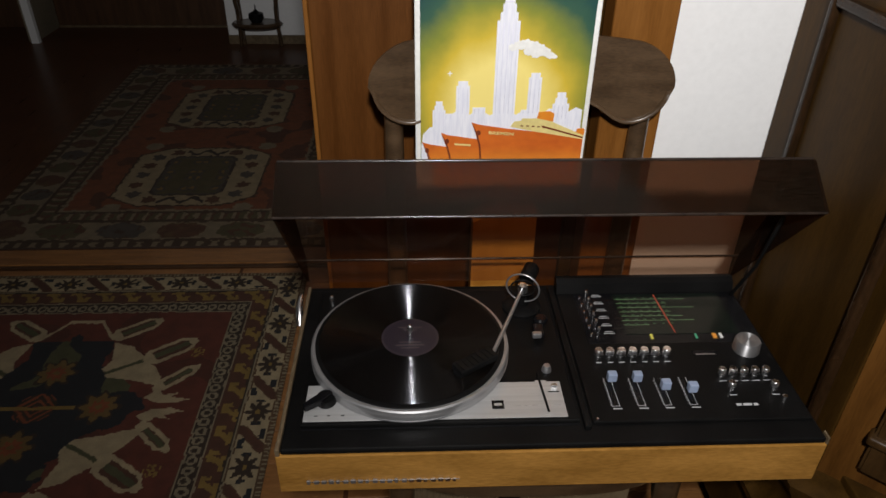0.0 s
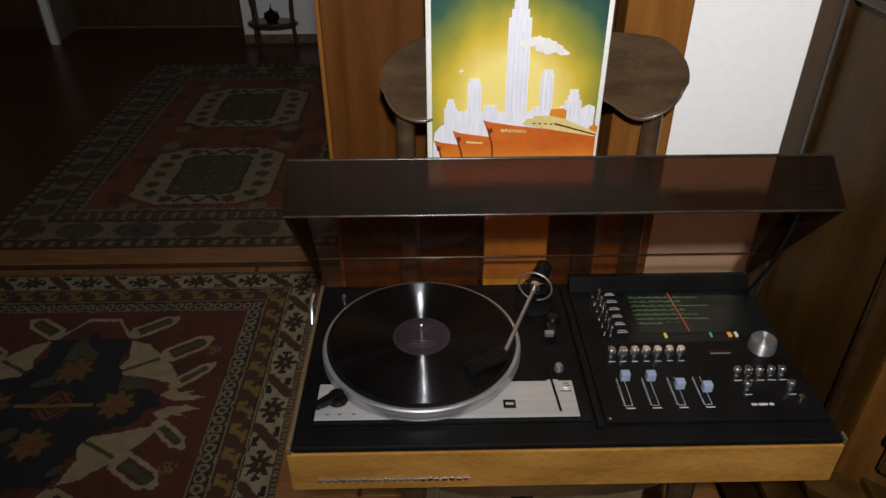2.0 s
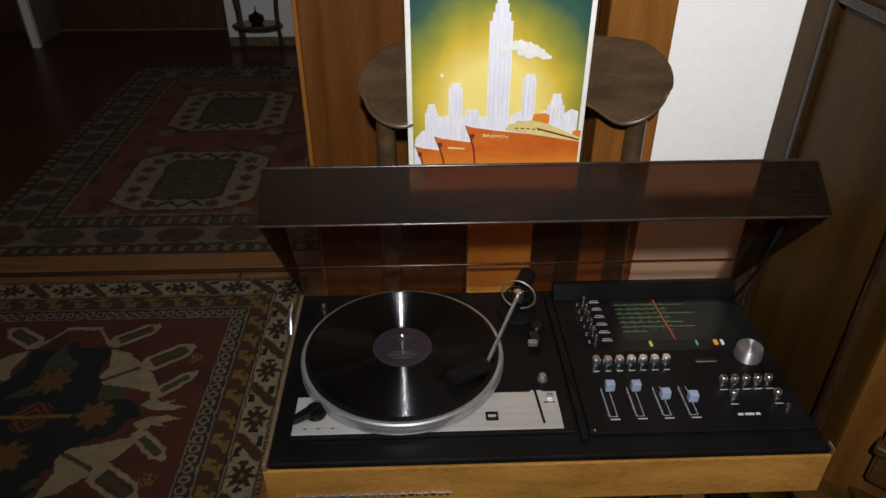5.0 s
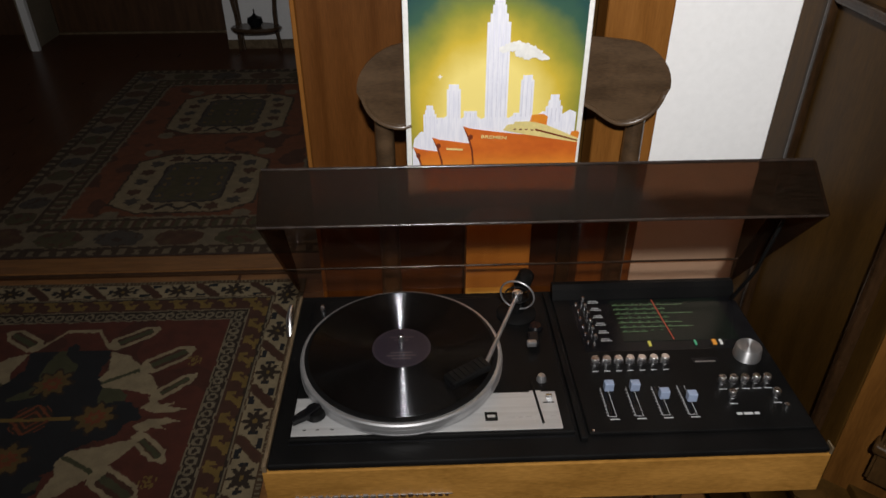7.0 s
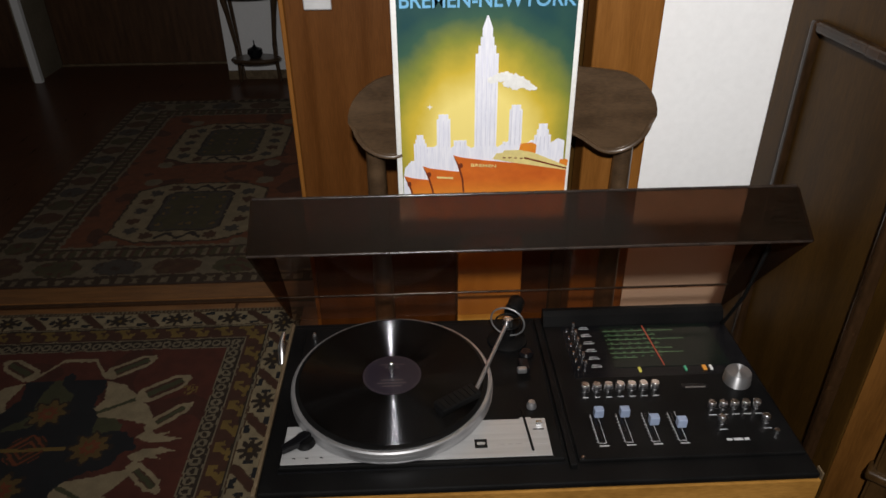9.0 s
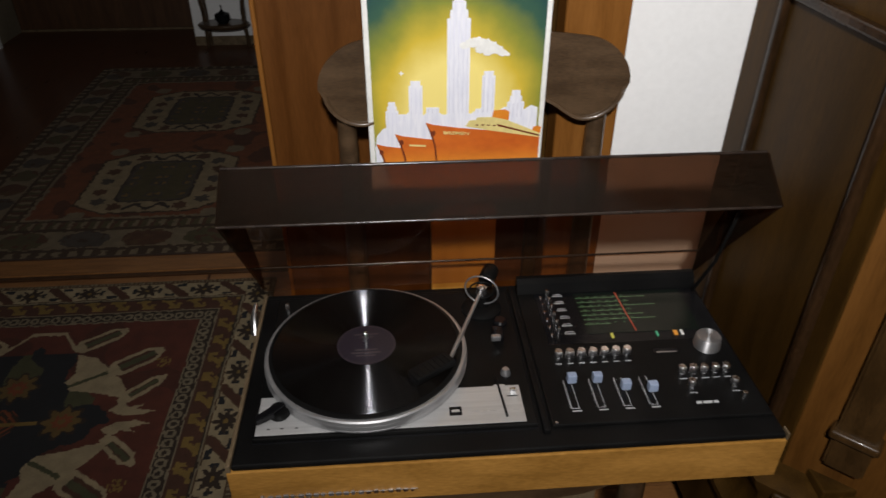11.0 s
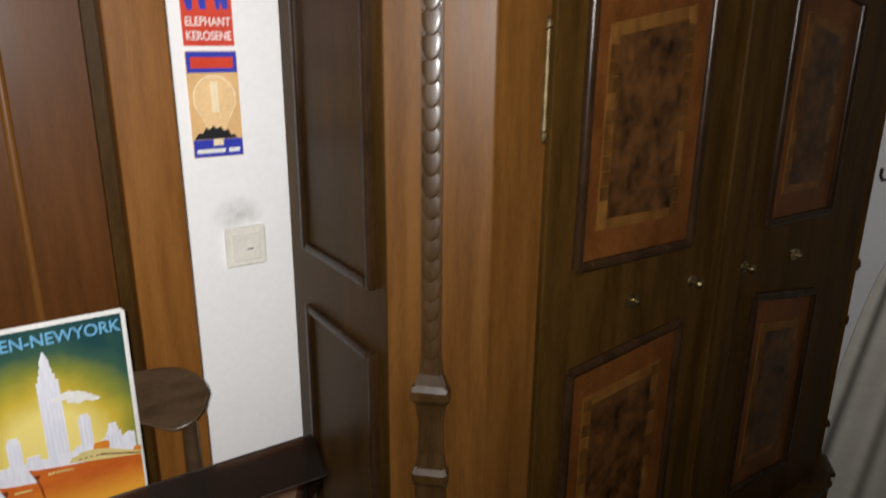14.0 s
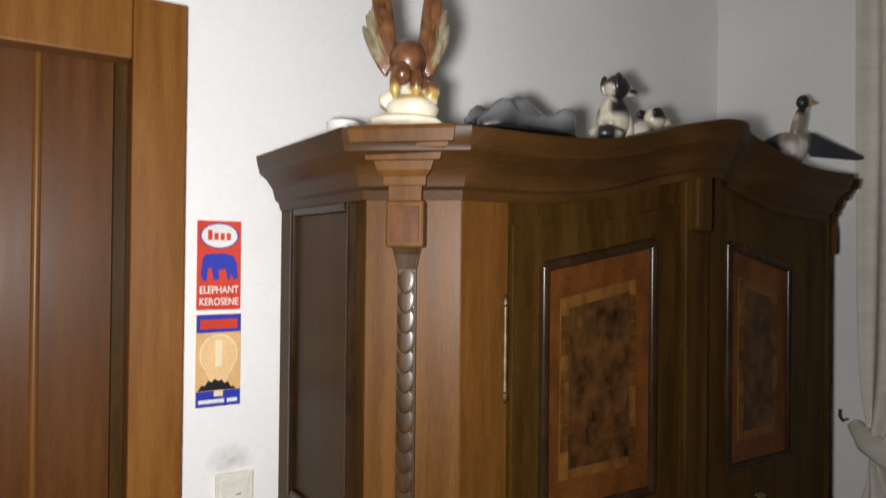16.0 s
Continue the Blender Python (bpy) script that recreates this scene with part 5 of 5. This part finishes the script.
for x, y, z, r in ((0.0, 0, 0.050, (0.036, 0.032, 0.052)), (-0.018, 0, 0.020, (0.040, 0.036, 0.022)), (0.006, -0.004, 0.118, (0.029, 0.023, 0.025)), (0.040, -0.006, 0.112, (0.022, 0.013, 0.011)), (-0.006, -0.020, 0.124, (0.011, 0.007, 0.020)), (-0.006, 0.018, 0.124, (0.011, 0.007, 0.020)), (0.024, -0.018, 0.030, (0.012, 0.010, 0.034)),
                   (0.085, 0, 0.030, (0.052, 0.030, 0.030)), (0.122, -0.004, 0.068, (0.027, 0.021, 0.023)), (0.152, -0.006, 0.062, (0.019, 0.012, 0.010)), (0.112, -0.020, 0.078, (0.016, 0.007, 0.010)), (0.105, 0.016, 0.078, (0.016, 0.007, 0.010))):
    ellipsoid(bm, (x * 1.12, y * 1.12, z * 1.12), tuple(q_ * 1.12 for q_ in r))


def dog_paint(p):
    w = noise.noise(p * 24 + Vector((3, 1, 2)))
    return (0.022, 0.02, 0.02) if w > 0.26 or abs(p.y) > 0.0195 and p.z > 0.07 else (0.60, 0.54, 0.44)


statue("dog_figurine", bm, dog_paint, (1.268, -0.03, TOP + 0.020), "black and cream glazed pair of dogs on the wardrobe")
wbox("stand_board", 1.88, 2.04, -0.10, 0.05, 1.8805, 1.930, oak_dark)
wbox("stand_board", 1.22, 1.52, -0.09, 0.05, 1.8805, 1.932, oak_dark)
wbox("stand_board", 0.82, 1.14, -0.115, 0.05, 1.8805, 1.917, oak_dark)
wbox("stand_board", 0.662, 0.81, -0.02, 0.20, 1.8805, 1.9120, oak_dark)
bm = lathe([(0, 0.001), (0.024, 0.0), (0.031, 0.012), (0.034, 0.034), (0.032, 0.035), (0.028, 0.013), (0, 0.006)], 28)
ob = part("ceramic_dish", bm, white_paint, None, smooth=40)
ob.matrix_basis = pose(0.684, 0.155, 1.9125)
tagged(ob, "small white ceramic dish on the wardrobe", "dish")
bm = bmesh.new()
ellipsoid(bm, (0, 0, 0), (0.034, 0.030, 0.055), (0, 20, 0))
ellipsoid(bm, (0.006, -0.004, 0.070), (0.016, 0.016, 0.052), (0, 14, 0))
ellipsoid(bm, (0.018, -0.006, 0.128), (0.018, 0.015, 0.020))
ellipsoid(bm, (0.040, -0.008, 0.124), (0.014, 0.008, 0.005))
for s in (-1, 1):
    for k in range(7):
        f = k / 6
        ellipsoid(bm, (s * (0.03 + 0.105 * f) + 0.015 * (s > 0), 0.01, 0.012 - 0.030 * f), (0.040, 0.008, 0.034 - 0.022 * f), (0, s * 10, 0), 12, 8)


def duck_paint(p):
    if p.z > 0.098:
        return (0.5, 0.3, 0.06) if p.x > 0.030 else (0.018, 0.03, 0.022)
    if p.z > 0.088:
        return (0.6, 0.58, 0.54)
    if abs(p.x) > 0.04:
        return (0.04, 0.045, 0.055)
    return (0.30, 0.24, 0.19) if p.z > 0.02 else (0.52, 0.50, 0.46)


statue("duck_figurine", bm, duck_paint, (1.960, -0.06, 1.986), "mallard duck figurine with dark spread wings on the wardrobe", -38)

# ---- curtain by the wardrobe ----
linen = ramp_mat("linen", (0.60, 0.57, 0.50), (0.70, 0.67, 0.60), 0.9, 8.0, (1, 1, 4), bump=0.3, fine=240.0)
own = bmesh.new()
rows = []
for j in range(61):
    z = 2.62 - 2.58 * j / 60
    pinch = math.exp(-((z - 1.12) / 0.16) ** 2)
    lo = -0.125 + (0.15 * max(0, 1.05 - z) if z < 1.05 else 0.0) - 0.03 * pinch
    hi = -0.95 + 0.62 * pinch + 0.25 * max(0, (1.05 - z)) * 0
    r = []
    for i in range(81):
        f = i / 80
        y = lo + (hi - lo) * f
        x = 2.165 + 0.030 * (1 - 0.4 * pinch) * math.sin(f * 46 + 0.6 * math.sin(z * 2.1)) + 0.010 * math.sin(f * 17 + z)
        r.append(own.verts.new((x, y, z)))
    rows.append(r)
for a, b in zip(rows, rows[1:]):
    for i in range(80):
        own.faces.new((a[i], a[i + 1], b[i + 1], b[i]))
curtain = thing("curtain", (0, 0, 0), "off-white curtain gathered by a tie beside the wardrobe", "curtain")
cl = part("cloth", own, linen, curtain, smooth=80)
sol = cl.modifiers.new("thickness", "SOLIDIFY")
sol.thickness = 0.002
own = tube([(2.21 + 0.0 * t, -0.10, 1.20) if t == 0 else (2.17 - 0.055 * math.sin(t * 0.52), -0.12 - 0.055 * t, 1.19 - 0.022 * t) for t in range(7)], [0.02, 0.035, 0.034, 0.032, 0.032, 0.032, 0.03], 12, flat=0.5)
part("tie_back", own, linen, curtain, smooth=60)
part("hook", tube([(2.225, -0.075, 1.205), (2.195, -0.075, 1.205), (2.180, -0.075, 1.220), (2.180, -0.075, 1.240)], 0.0045, 10), chair_wood, curtain, smooth=50)
part("rod", tube([(2.165, -0.05, 2.63), (2.165, -1.9, 2.63)], 0.012, 12), brass, curtain, smooth=50)

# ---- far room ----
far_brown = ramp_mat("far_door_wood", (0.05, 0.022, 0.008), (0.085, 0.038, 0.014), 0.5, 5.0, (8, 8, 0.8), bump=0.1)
door_2 = thing("door_2", (-1.715, 3.905, 0), "dark brown panelled door with a pleated blind in the far room", "door", kind="structure")
part("door_leaf", box(-0.57, 0.595, 0.0, 0.05, 0.01, 2.05, 0.004), far_brown, door_2)
part("threshold_bar", box(-0.57, 0.595, -0.014, -0.001, 0.0, 0.014, 0.002), pale_edge, door_2)
own = bmesh.new()
pl = [(-0.46 + 0.84 * k / 60, -0.012 - 0.012 * (k % 2)) for k in range(61)]
va = [own.verts.new((x, y, 0.50)) for x, y in pl]
vb_ = [own.verts.new((x, y, 1.9)) for x, y in pl]
for k in range(60):
    own.faces.new((va[k], va[k + 1], vb_[k + 1], vb_[k]))
part("pleated_blind", own, white_paint, door_2, "white pleated blind")
# return behind the jamb coloured darker and greyer than the white jamb
return_grey = ramp_mat("return_dull_grey", (0.15, 0.125, 0.085), (0.21, 0.175, 0.12), 0.7, 4.0, bump=0.1)
slab("wall_far_jamb", -2.302, -2.258, 3.543, 3.575, 0, 2.75, plaster, "narrow white door jamb in the far room")
slab("wall_far_return", -2.330, -2.287, 3.575, 3.905, 0, 2.75, return_grey, "dull grey wall return behind the jamb")
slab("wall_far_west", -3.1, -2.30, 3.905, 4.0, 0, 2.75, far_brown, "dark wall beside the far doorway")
slab("wall_far_lintel", -2.30, -1.115, 3.905, 4.0, 2.055, 2.75, plaster, "white wall over the far door")
slab("baseboard", -1.115, 1.2, 3.537, 3.5485, 0, 0.052, pale_edge, "low light wooden skirting board", "skirting")
table = thing("side_table", (-0.912, 3.445, 0), "small dark half-round side table against the far white wall", "table")


def oval(profile, deep):
    return lathe(profile, 32, Matrix.Diagonal((1, deep, 1, 1)))


part("top", oval([(0, 0.60), (0.19, 0.60), (0.20, 0.61), (0.19, 0.625), (0, 0.625)], 0.45), chair_wood, table, smooth=40)
part("apron", oval([(0.14, 0.505), (0.165, 0.505), (0.168, 0.60), (0.14, 0.60)], 0.48), chair_wood, table, smooth=40)
for s_ in (-1, 1):
    part("leg", tube([(0.122 * s_, 0.045, 0), (0.112 * s_, 0.030, 0.12), (0.112 * s_, 0.020, 0.22), (0.132 * s_, 0.015, 0.40), (0.150 * s_, 0.010, 0.52)], [0.010, 0.013, 0.012, 0.015, 0.021], 10), chair_wood, table, smooth=50)
    part("back_leg", tube([(0.105 * s_, 0.080, 0), (0.112 * s_, 0.072, 0.30), (0.125 * s_, 0.066, 0.52)], [0.009, 0.010, 0.012], 10), chair_wood, table, smooth=50)
part("shelf", oval([(0, 0.135), (0.138, 0.135), (0.150, 0.148), (0.138, 0.160), (0, 0.160)], 0.56), chair_wood, table, smooth=40)
vase = part("dark_pot", lathe([(0, 0), (0.03, 0), (0.045, 0.025), (0.042, 0.05), (0.015, 0.062), (0.004, 0.075), (0.003, 0.10), (0, 0.10)], 18), black_gloss, None, smooth=40)
vase.matrix_basis = pose(-0.912, 3.435, 0.1602)
tagged(vase, "small dark lidded pot on the table shelf", "pot")


# ---- rugs ----
def rug(name, x0, x1, y0, y1, step, paint, label):
    nx, ny = round((x1 - x0) / step), round((y1 - y0) / step)
    xs = [x0 + (x1 - x0) * i / nx for i in range(nx + 1)]
    ys = [y0 + (y1 - y0) * j / ny for j in range(ny + 1)]
    verts = [(x, y, 0.008 + 0.0016 * noise.noise((x * 9, y * 9, 0))) for y in ys for x in xs]
    faces = [(j * (nx + 1) + i, j * (nx + 1) + i + 1, (j + 1) * (nx + 1) + i + 1, (j + 1) * (nx + 1) + i) for j in range(ny) for i in range(nx)]
    ring = [i for i in range(nx + 1)] + [j * (nx + 1) + nx for j in range(1, ny + 1)] + [ny * (nx + 1) + i for i in range(nx - 1, -1, -1)] + [j * (nx + 1) for j in range(ny - 1, 0, -1)]
    base = len(verts)
    verts += [(verts[k][0], verts[k][1], 0.0005) for k in ring]
    for a in range(len(ring)):
        b = (a + 1) % len(ring)
        faces.append((ring[a], base + a, base + b, ring[b]))
    me = bpy.data.meshes.new(name)
    me.from_pydata(verts, [], faces)
    col = me.color_attributes.new("pattern", "FLOAT_COLOR", "CORNER")
    data = np.ones((len(me.loops), 4), np.float32)
    for p in me.polygons[: nx * ny]:
        c = paint(p.center.x, p.center.y)
        data[p.loop_start:p.loop_start + 4, :3] = c
    data[nx * ny * 4:, :3] = (0.05, 0.03, 0.02)
    col.data.foreach_set("color", data.ravel())
    me.materials.append(rug_mat)
    ob = new(name, me)
    return tagged(ob, label, "rug")


CREAM, RED, NAVY, BROWN, OLIVE, GREY, RUST = (0.255, 0.198, 0.115), (0.080, 0.021, 0.0115), (0.0126, 0.0126, 0.014), (0.07, 0.0378, 0.0168), (0.161, 0.1008, 0.0238), (0.165, 0.132, 0.083), (0.147, 0.0392, 0.014)
GOLD = (0.105, 0.064, 0.018)
MOSS, BARK, DUSK, SLATE, EMBER = (0.052, 0.050, 0.022), (0.060, 0.024, 0.013), (0.028, 0.017, 0.010), (0.040, 0.040, 0.038), (0.060, 0.018, 0.010)
LANCES = [(0.212, 0.165, 35, 0.150, 0.031), (0.270, 0.056, 43, 0.132, 0.021), (0.092, 0.262, 33, 0.145, 0.027)]
CHUNK = [(0.110, 0.245), (0.160, 0.228), (0.205, 0.187), (0.255, 0.135), (0.284, 0.090), (0.285, 0.068), (0.205, 0.092), (0.135, 0.105), (0.115, 0.135), (0.128, 0.170)]
COMB = [(0.255, 0.030), (0.285, 0.060), (0.303, 0.038), (0.340, 0.046), (0.322, 0.030), (0.372, 0.021), (0.335, 0.008), (0.285, 0.012)]


def within(poly, x, y):
    inside = False
    for (xa, ya), (xb, yb) in zip(poly, poly[1:] + poly[:1]):
        if (ya > y) != (yb > y) and x < (xb - xa) * (y - ya) / (yb - ya) + xa:
            inside = not inside
    return inside


def near_paint(x, y):
    x, y = x + 0.003 * noise.noise((x * 60, y * 60, 7)), y + 0.003 * noise.noise((x * 60, y * 60, 8))
    ax, ay = -0.335 - x, 1.075 - y
    bx, by = x + 1.565, y + 0.95
    a = min(ax, ay, bx, by)
    s = y if a in (ax, bx) else x
    a += 0.003 * noise.noise((x * 30, y * 30, 5))
    if a < 0.012:
        return BROWN if (s / 0.012) % 1 > 0.4 else GREY
    if a < 0.086:
        q = (s - 0.307 + 0.04275) / 0.0855
        u, v = (q % 1.0 - 0.5) * 2, (a - 0.049) / 0.037
        if abs(v) > 0.90:
            return BROWN
        if int(math.floor(q)) % 2 == 0:
            r, t = math.hypot(u, v), math.atan2(v, u)
            if r < 0.16:
                return OLIVE
            if r < 0.68 + 0.22 * math.cos(8 * t):
                return DUSK
            return NAVY if abs(u) > 0.72 and abs(v) < 0.30 else CREAM
        d = abs(u - v * 0.95)
        if d < 0.44:
            return BARK if d < 0.36 else BROWN
        return NAVY if u * v < 0 and abs(v) > 0.42 and abs(u) < 0.66 and abs(v) < 0.8 else CREAM
    if a < 0.091 or 0.148 < a < 0.153:
        return GREY
    if a < 0.097 or 0.153 <= a < 0.157:
        return DUSK
    if a < 0.148:
        u, v = (s / 0.074) % 1.0, (a - 0.097) / 0.051
        # a running hook: a slanting body that curls over at its head
        body = 0.12 < u - 0.55 * v < 0.36 and v < 0.80
        head = 0.55 < v < 0.84 and 0.42 < u < 0.86
        curl = 0.34 < v <= 0.58 and 0.70 < u < 0.86
        foot = v < 0.20 and 0.05 < u < 0.62
        return OLIVE if body or head or curl or foot else BARK
    if a < 0.190:
        u, v = (s / 0.029) % 1.0, (a - 0.1735) / 0.0155
        ring = math.hypot((u - 0.45) * 1.15, v * 0.58)
        return DUSK if ring < 0.26 or abs(v) > 0.9 else GREY if ring < 0.53 else DUSK
    if a < 0.195:
        return GREY
    cx = x + 0.935
    cy = ((y - 0.505 + 0.54) % 1.08) - 0.54
    px, py = abs(cx), abs(cy)
    for fx, fy in ((0.155, 0.0), (0.0, 0.125)):
        dx, dy = px - fx, py - fy
        r = math.hypot(dx, dy) / (0.84 + 0.17 * math.cos(8 * math.atan2(dy, dx)))
        if r < 0.058:
            return GOLD if r < 0.010 else RUST if r < 0.026 else GOLD if r < 0.048 else DUSK
    if py < 0.005 and px < 0.12:
        return OLIVE
    for lx, ly, la, ll, lw in LANCES:
        ca, sa2 = math.cos(radians(la)), math.sin(radians(la))
        e, g = (px - lx) * ca + (py - ly) * sa2, -(px - lx) * sa2 + (py - ly) * ca
        w = lw * min(1.0, 0.35 + max(0.0, e / (0.22 * ll)), 0.25 + max(0.0, (ll - e) / (0.30 * ll)))
        if 0 < e < ll and abs(g) < w:
            return CREAM if abs(g) > w - 0.0115 or e < 0.03 or e > ll - 0.022 else (MOSS if abs(g) < w * 0.30 else BARK)
    stem = abs((px - 0.125) * 0.5 - (py - 0.118) * 0.87)
    if within(CHUNK, px, py):
        return MOSS if stem < 0.0055 and px < 0.225 else CREAM
    if within(COMB, px, py):
        return CREAM
    if px < 0.10 and abs(py - (0.335 if px < 0.045 else 0.335 - (px - 0.045) * 1.45)) < 0.007:
        return CREAM
    ragged = 0.035 * noise.noise((x * 16, y * 16, 2)) + 0.014 * noise.noise((x * 60, y * 60, 4))
    if px * 0.92 + py * 0.98 + ragged < 0.255 or px < 0.10 + ragged and py < 0.25:
        if math.hypot(px, py) < 0.05:
            return RUST if (px + py) % 0.022 < 0.010 else DUSK
        return NAVY if noise.noise((x * 11, y * 11, 6)) > -0.32 else MOSS
    fleck = math.hypot(px - 0.345, py - 0.200)
    if fleck < 0.020 and noise.noise((x * 120, y * 120, 3)) > 0.0:
        return OLIVE
    return RED if noise.noise((x * 7, y * 7, 9)) > -0.25 else EMBER


def far_paint(x, y):
    x, y = x + 0.009 * noise.noise((x * 45, y * 45, 7)), y + 0.009 * noise.noise((x * 45, y * 45, 8))
    ax, ay, bx, by = -0.20 - x, y - 1.238, x + 1.52, 3.12 - y
    a = min(ax, ay, bx, by) + 0.004 * noise.noise((x * 25, y * 25, 9))
    cross = min(ay, by) <= min(ax, bx)
    s = x + 1.013 if cross else y - 1.608
    if a < 0.032:
        return GREY if (s / 0.05) % 1 > 0.55 else DUSK
    if a < 0.044:
        return DUSK
    if a < 0.165:
        step = 0.206 if cross else 0.115
        u, v = ((s / step + 0.5) % 1.0 - 0.5) * 2, (a - 0.104) / 0.060
        if math.hypot(u * 1.16, v * 1.04) < 0.92:
            k = int(math.floor(s / step + 0.5)) % 3
            tones = (SLATE, BARK, MOSS) if noise.noise((x * 34, y * 34, 1)) < 0.18 else (DUSK, BROWN, BARK)
            return tones[k]
        return GREY if abs(v) < 0.93 else DUSK
    if a < 0.178 or 0.224 < a < 0.236:
        return DUSK
    if a < 0.224:
        u = (s / 0.045) % 1.0
        return GREY if u < 0.30 else BARK if u < 0.6 else MOSS
    if a < 0.250:
        return GREY
    cx = x + 0.868
    cy = ((y - 1.765 + 0.36) % 0.72) - 0.36
    px, py = abs(cx), abs(cy)
    edge = max(px - 0.275, py - 0.255, (px - 0.150) * 0.50 + (py - 0.255) * 0.87 - 0.003)
    if edge < 0:
        if edge > -0.010:
            return DUSK
        inner = max(px - 0.140, py - 0.172, (px + py) * 0.707 - 0.200)
        if inner < 0:
            if inner > -0.020:
                return NAVY if inner > -0.009 else SLATE
            knot = math.hypot(((px + 0.03) % 0.09) - 0.045, ((py + 0.02) % 0.09) - 0.045)
            return MOSS if knot > 0.022 else (SLATE if knot > 0.010 else OLIVE)
        if px < 0.085 and abs(py - 0.205 - 0.018 * math.cos(px * 70)) < 0.011:
            return NAVY
        for fx, fy in ((0.205, 0.0), (0.205, 0.085), (0.190, 0.160), (0.120, 0.205)):
            if math.hypot(px - fx, py - fy) < 0.026 - 0.004 * math.cos(6 * math.atan2(py - fy, px - fx)):
                return SLATE if fy in (0.160, 0.0) else BARK
        return CREAM
    f = math.hypot(px - 0.240, py - 0.268)
    return GREY if f < 0.036 else RUST if noise.noise((x * 9, y * 9, 3)) > -0.2 else EMBER


# flat brown mixed into the far rug's pattern, lowering its contrast
RUG_BROWN = (0.075, 0.042, 0.020)
rug("knotted_rug", -1.565, -0.335, -0.95, 1.075, 0.0040, lambda x, y: tuple(1.14 * c for c in near_paint(x, y)), "dark red knotted rug with a jagged cream medallion on the floor")
rug("patterned_rug", -1.52, -0.20, 1.238, 3.12, 0.0062, lambda x, y: tuple(0.80 * c + 0.42 * w for c, w in zip(far_paint(x, y), RUG_BROWN)), "rust patterned rug with cream octagon medallions in the far room")

# ---- floor boards ----
sill = thing("threshold", (0, 1.18, 0), "worn light wooden threshold strip between the rooms", "threshold", kind="structure")
part("strip", box(-1.9, 1.19, -0.042, 0.045, 0.0005, 0.007, 0.002), parquet, sill)
part("groove_rail", box(-1.9, 1.19, -0.062, -0.046, 0.0005, 0.005, 0.001), far_brown, sill)
near_floor = bpy.data.objects["floor"]
row = bpy.data.meshes.new("floor_board")
bmb = box(-0.595, 0.595, -0.0485, 0.0485, 0.0, 0.004, 0.0008, None, 1)
bmb.to_mesh(row)
bmb.free()
row.materials.append(parquet)
for j in range(28):
    for i in range(4):
        bx_ = -1.15 + 1.2 * i + 0.4 * (j % 3)
        if bx_ > 1.62:
            continue
        ob = new("floor_board", row)
        ob.parent = near_floor
        ob.matrix_basis = Matrix.Translation((bx_, -1.60 + 0.0985 * j, 0.0002))
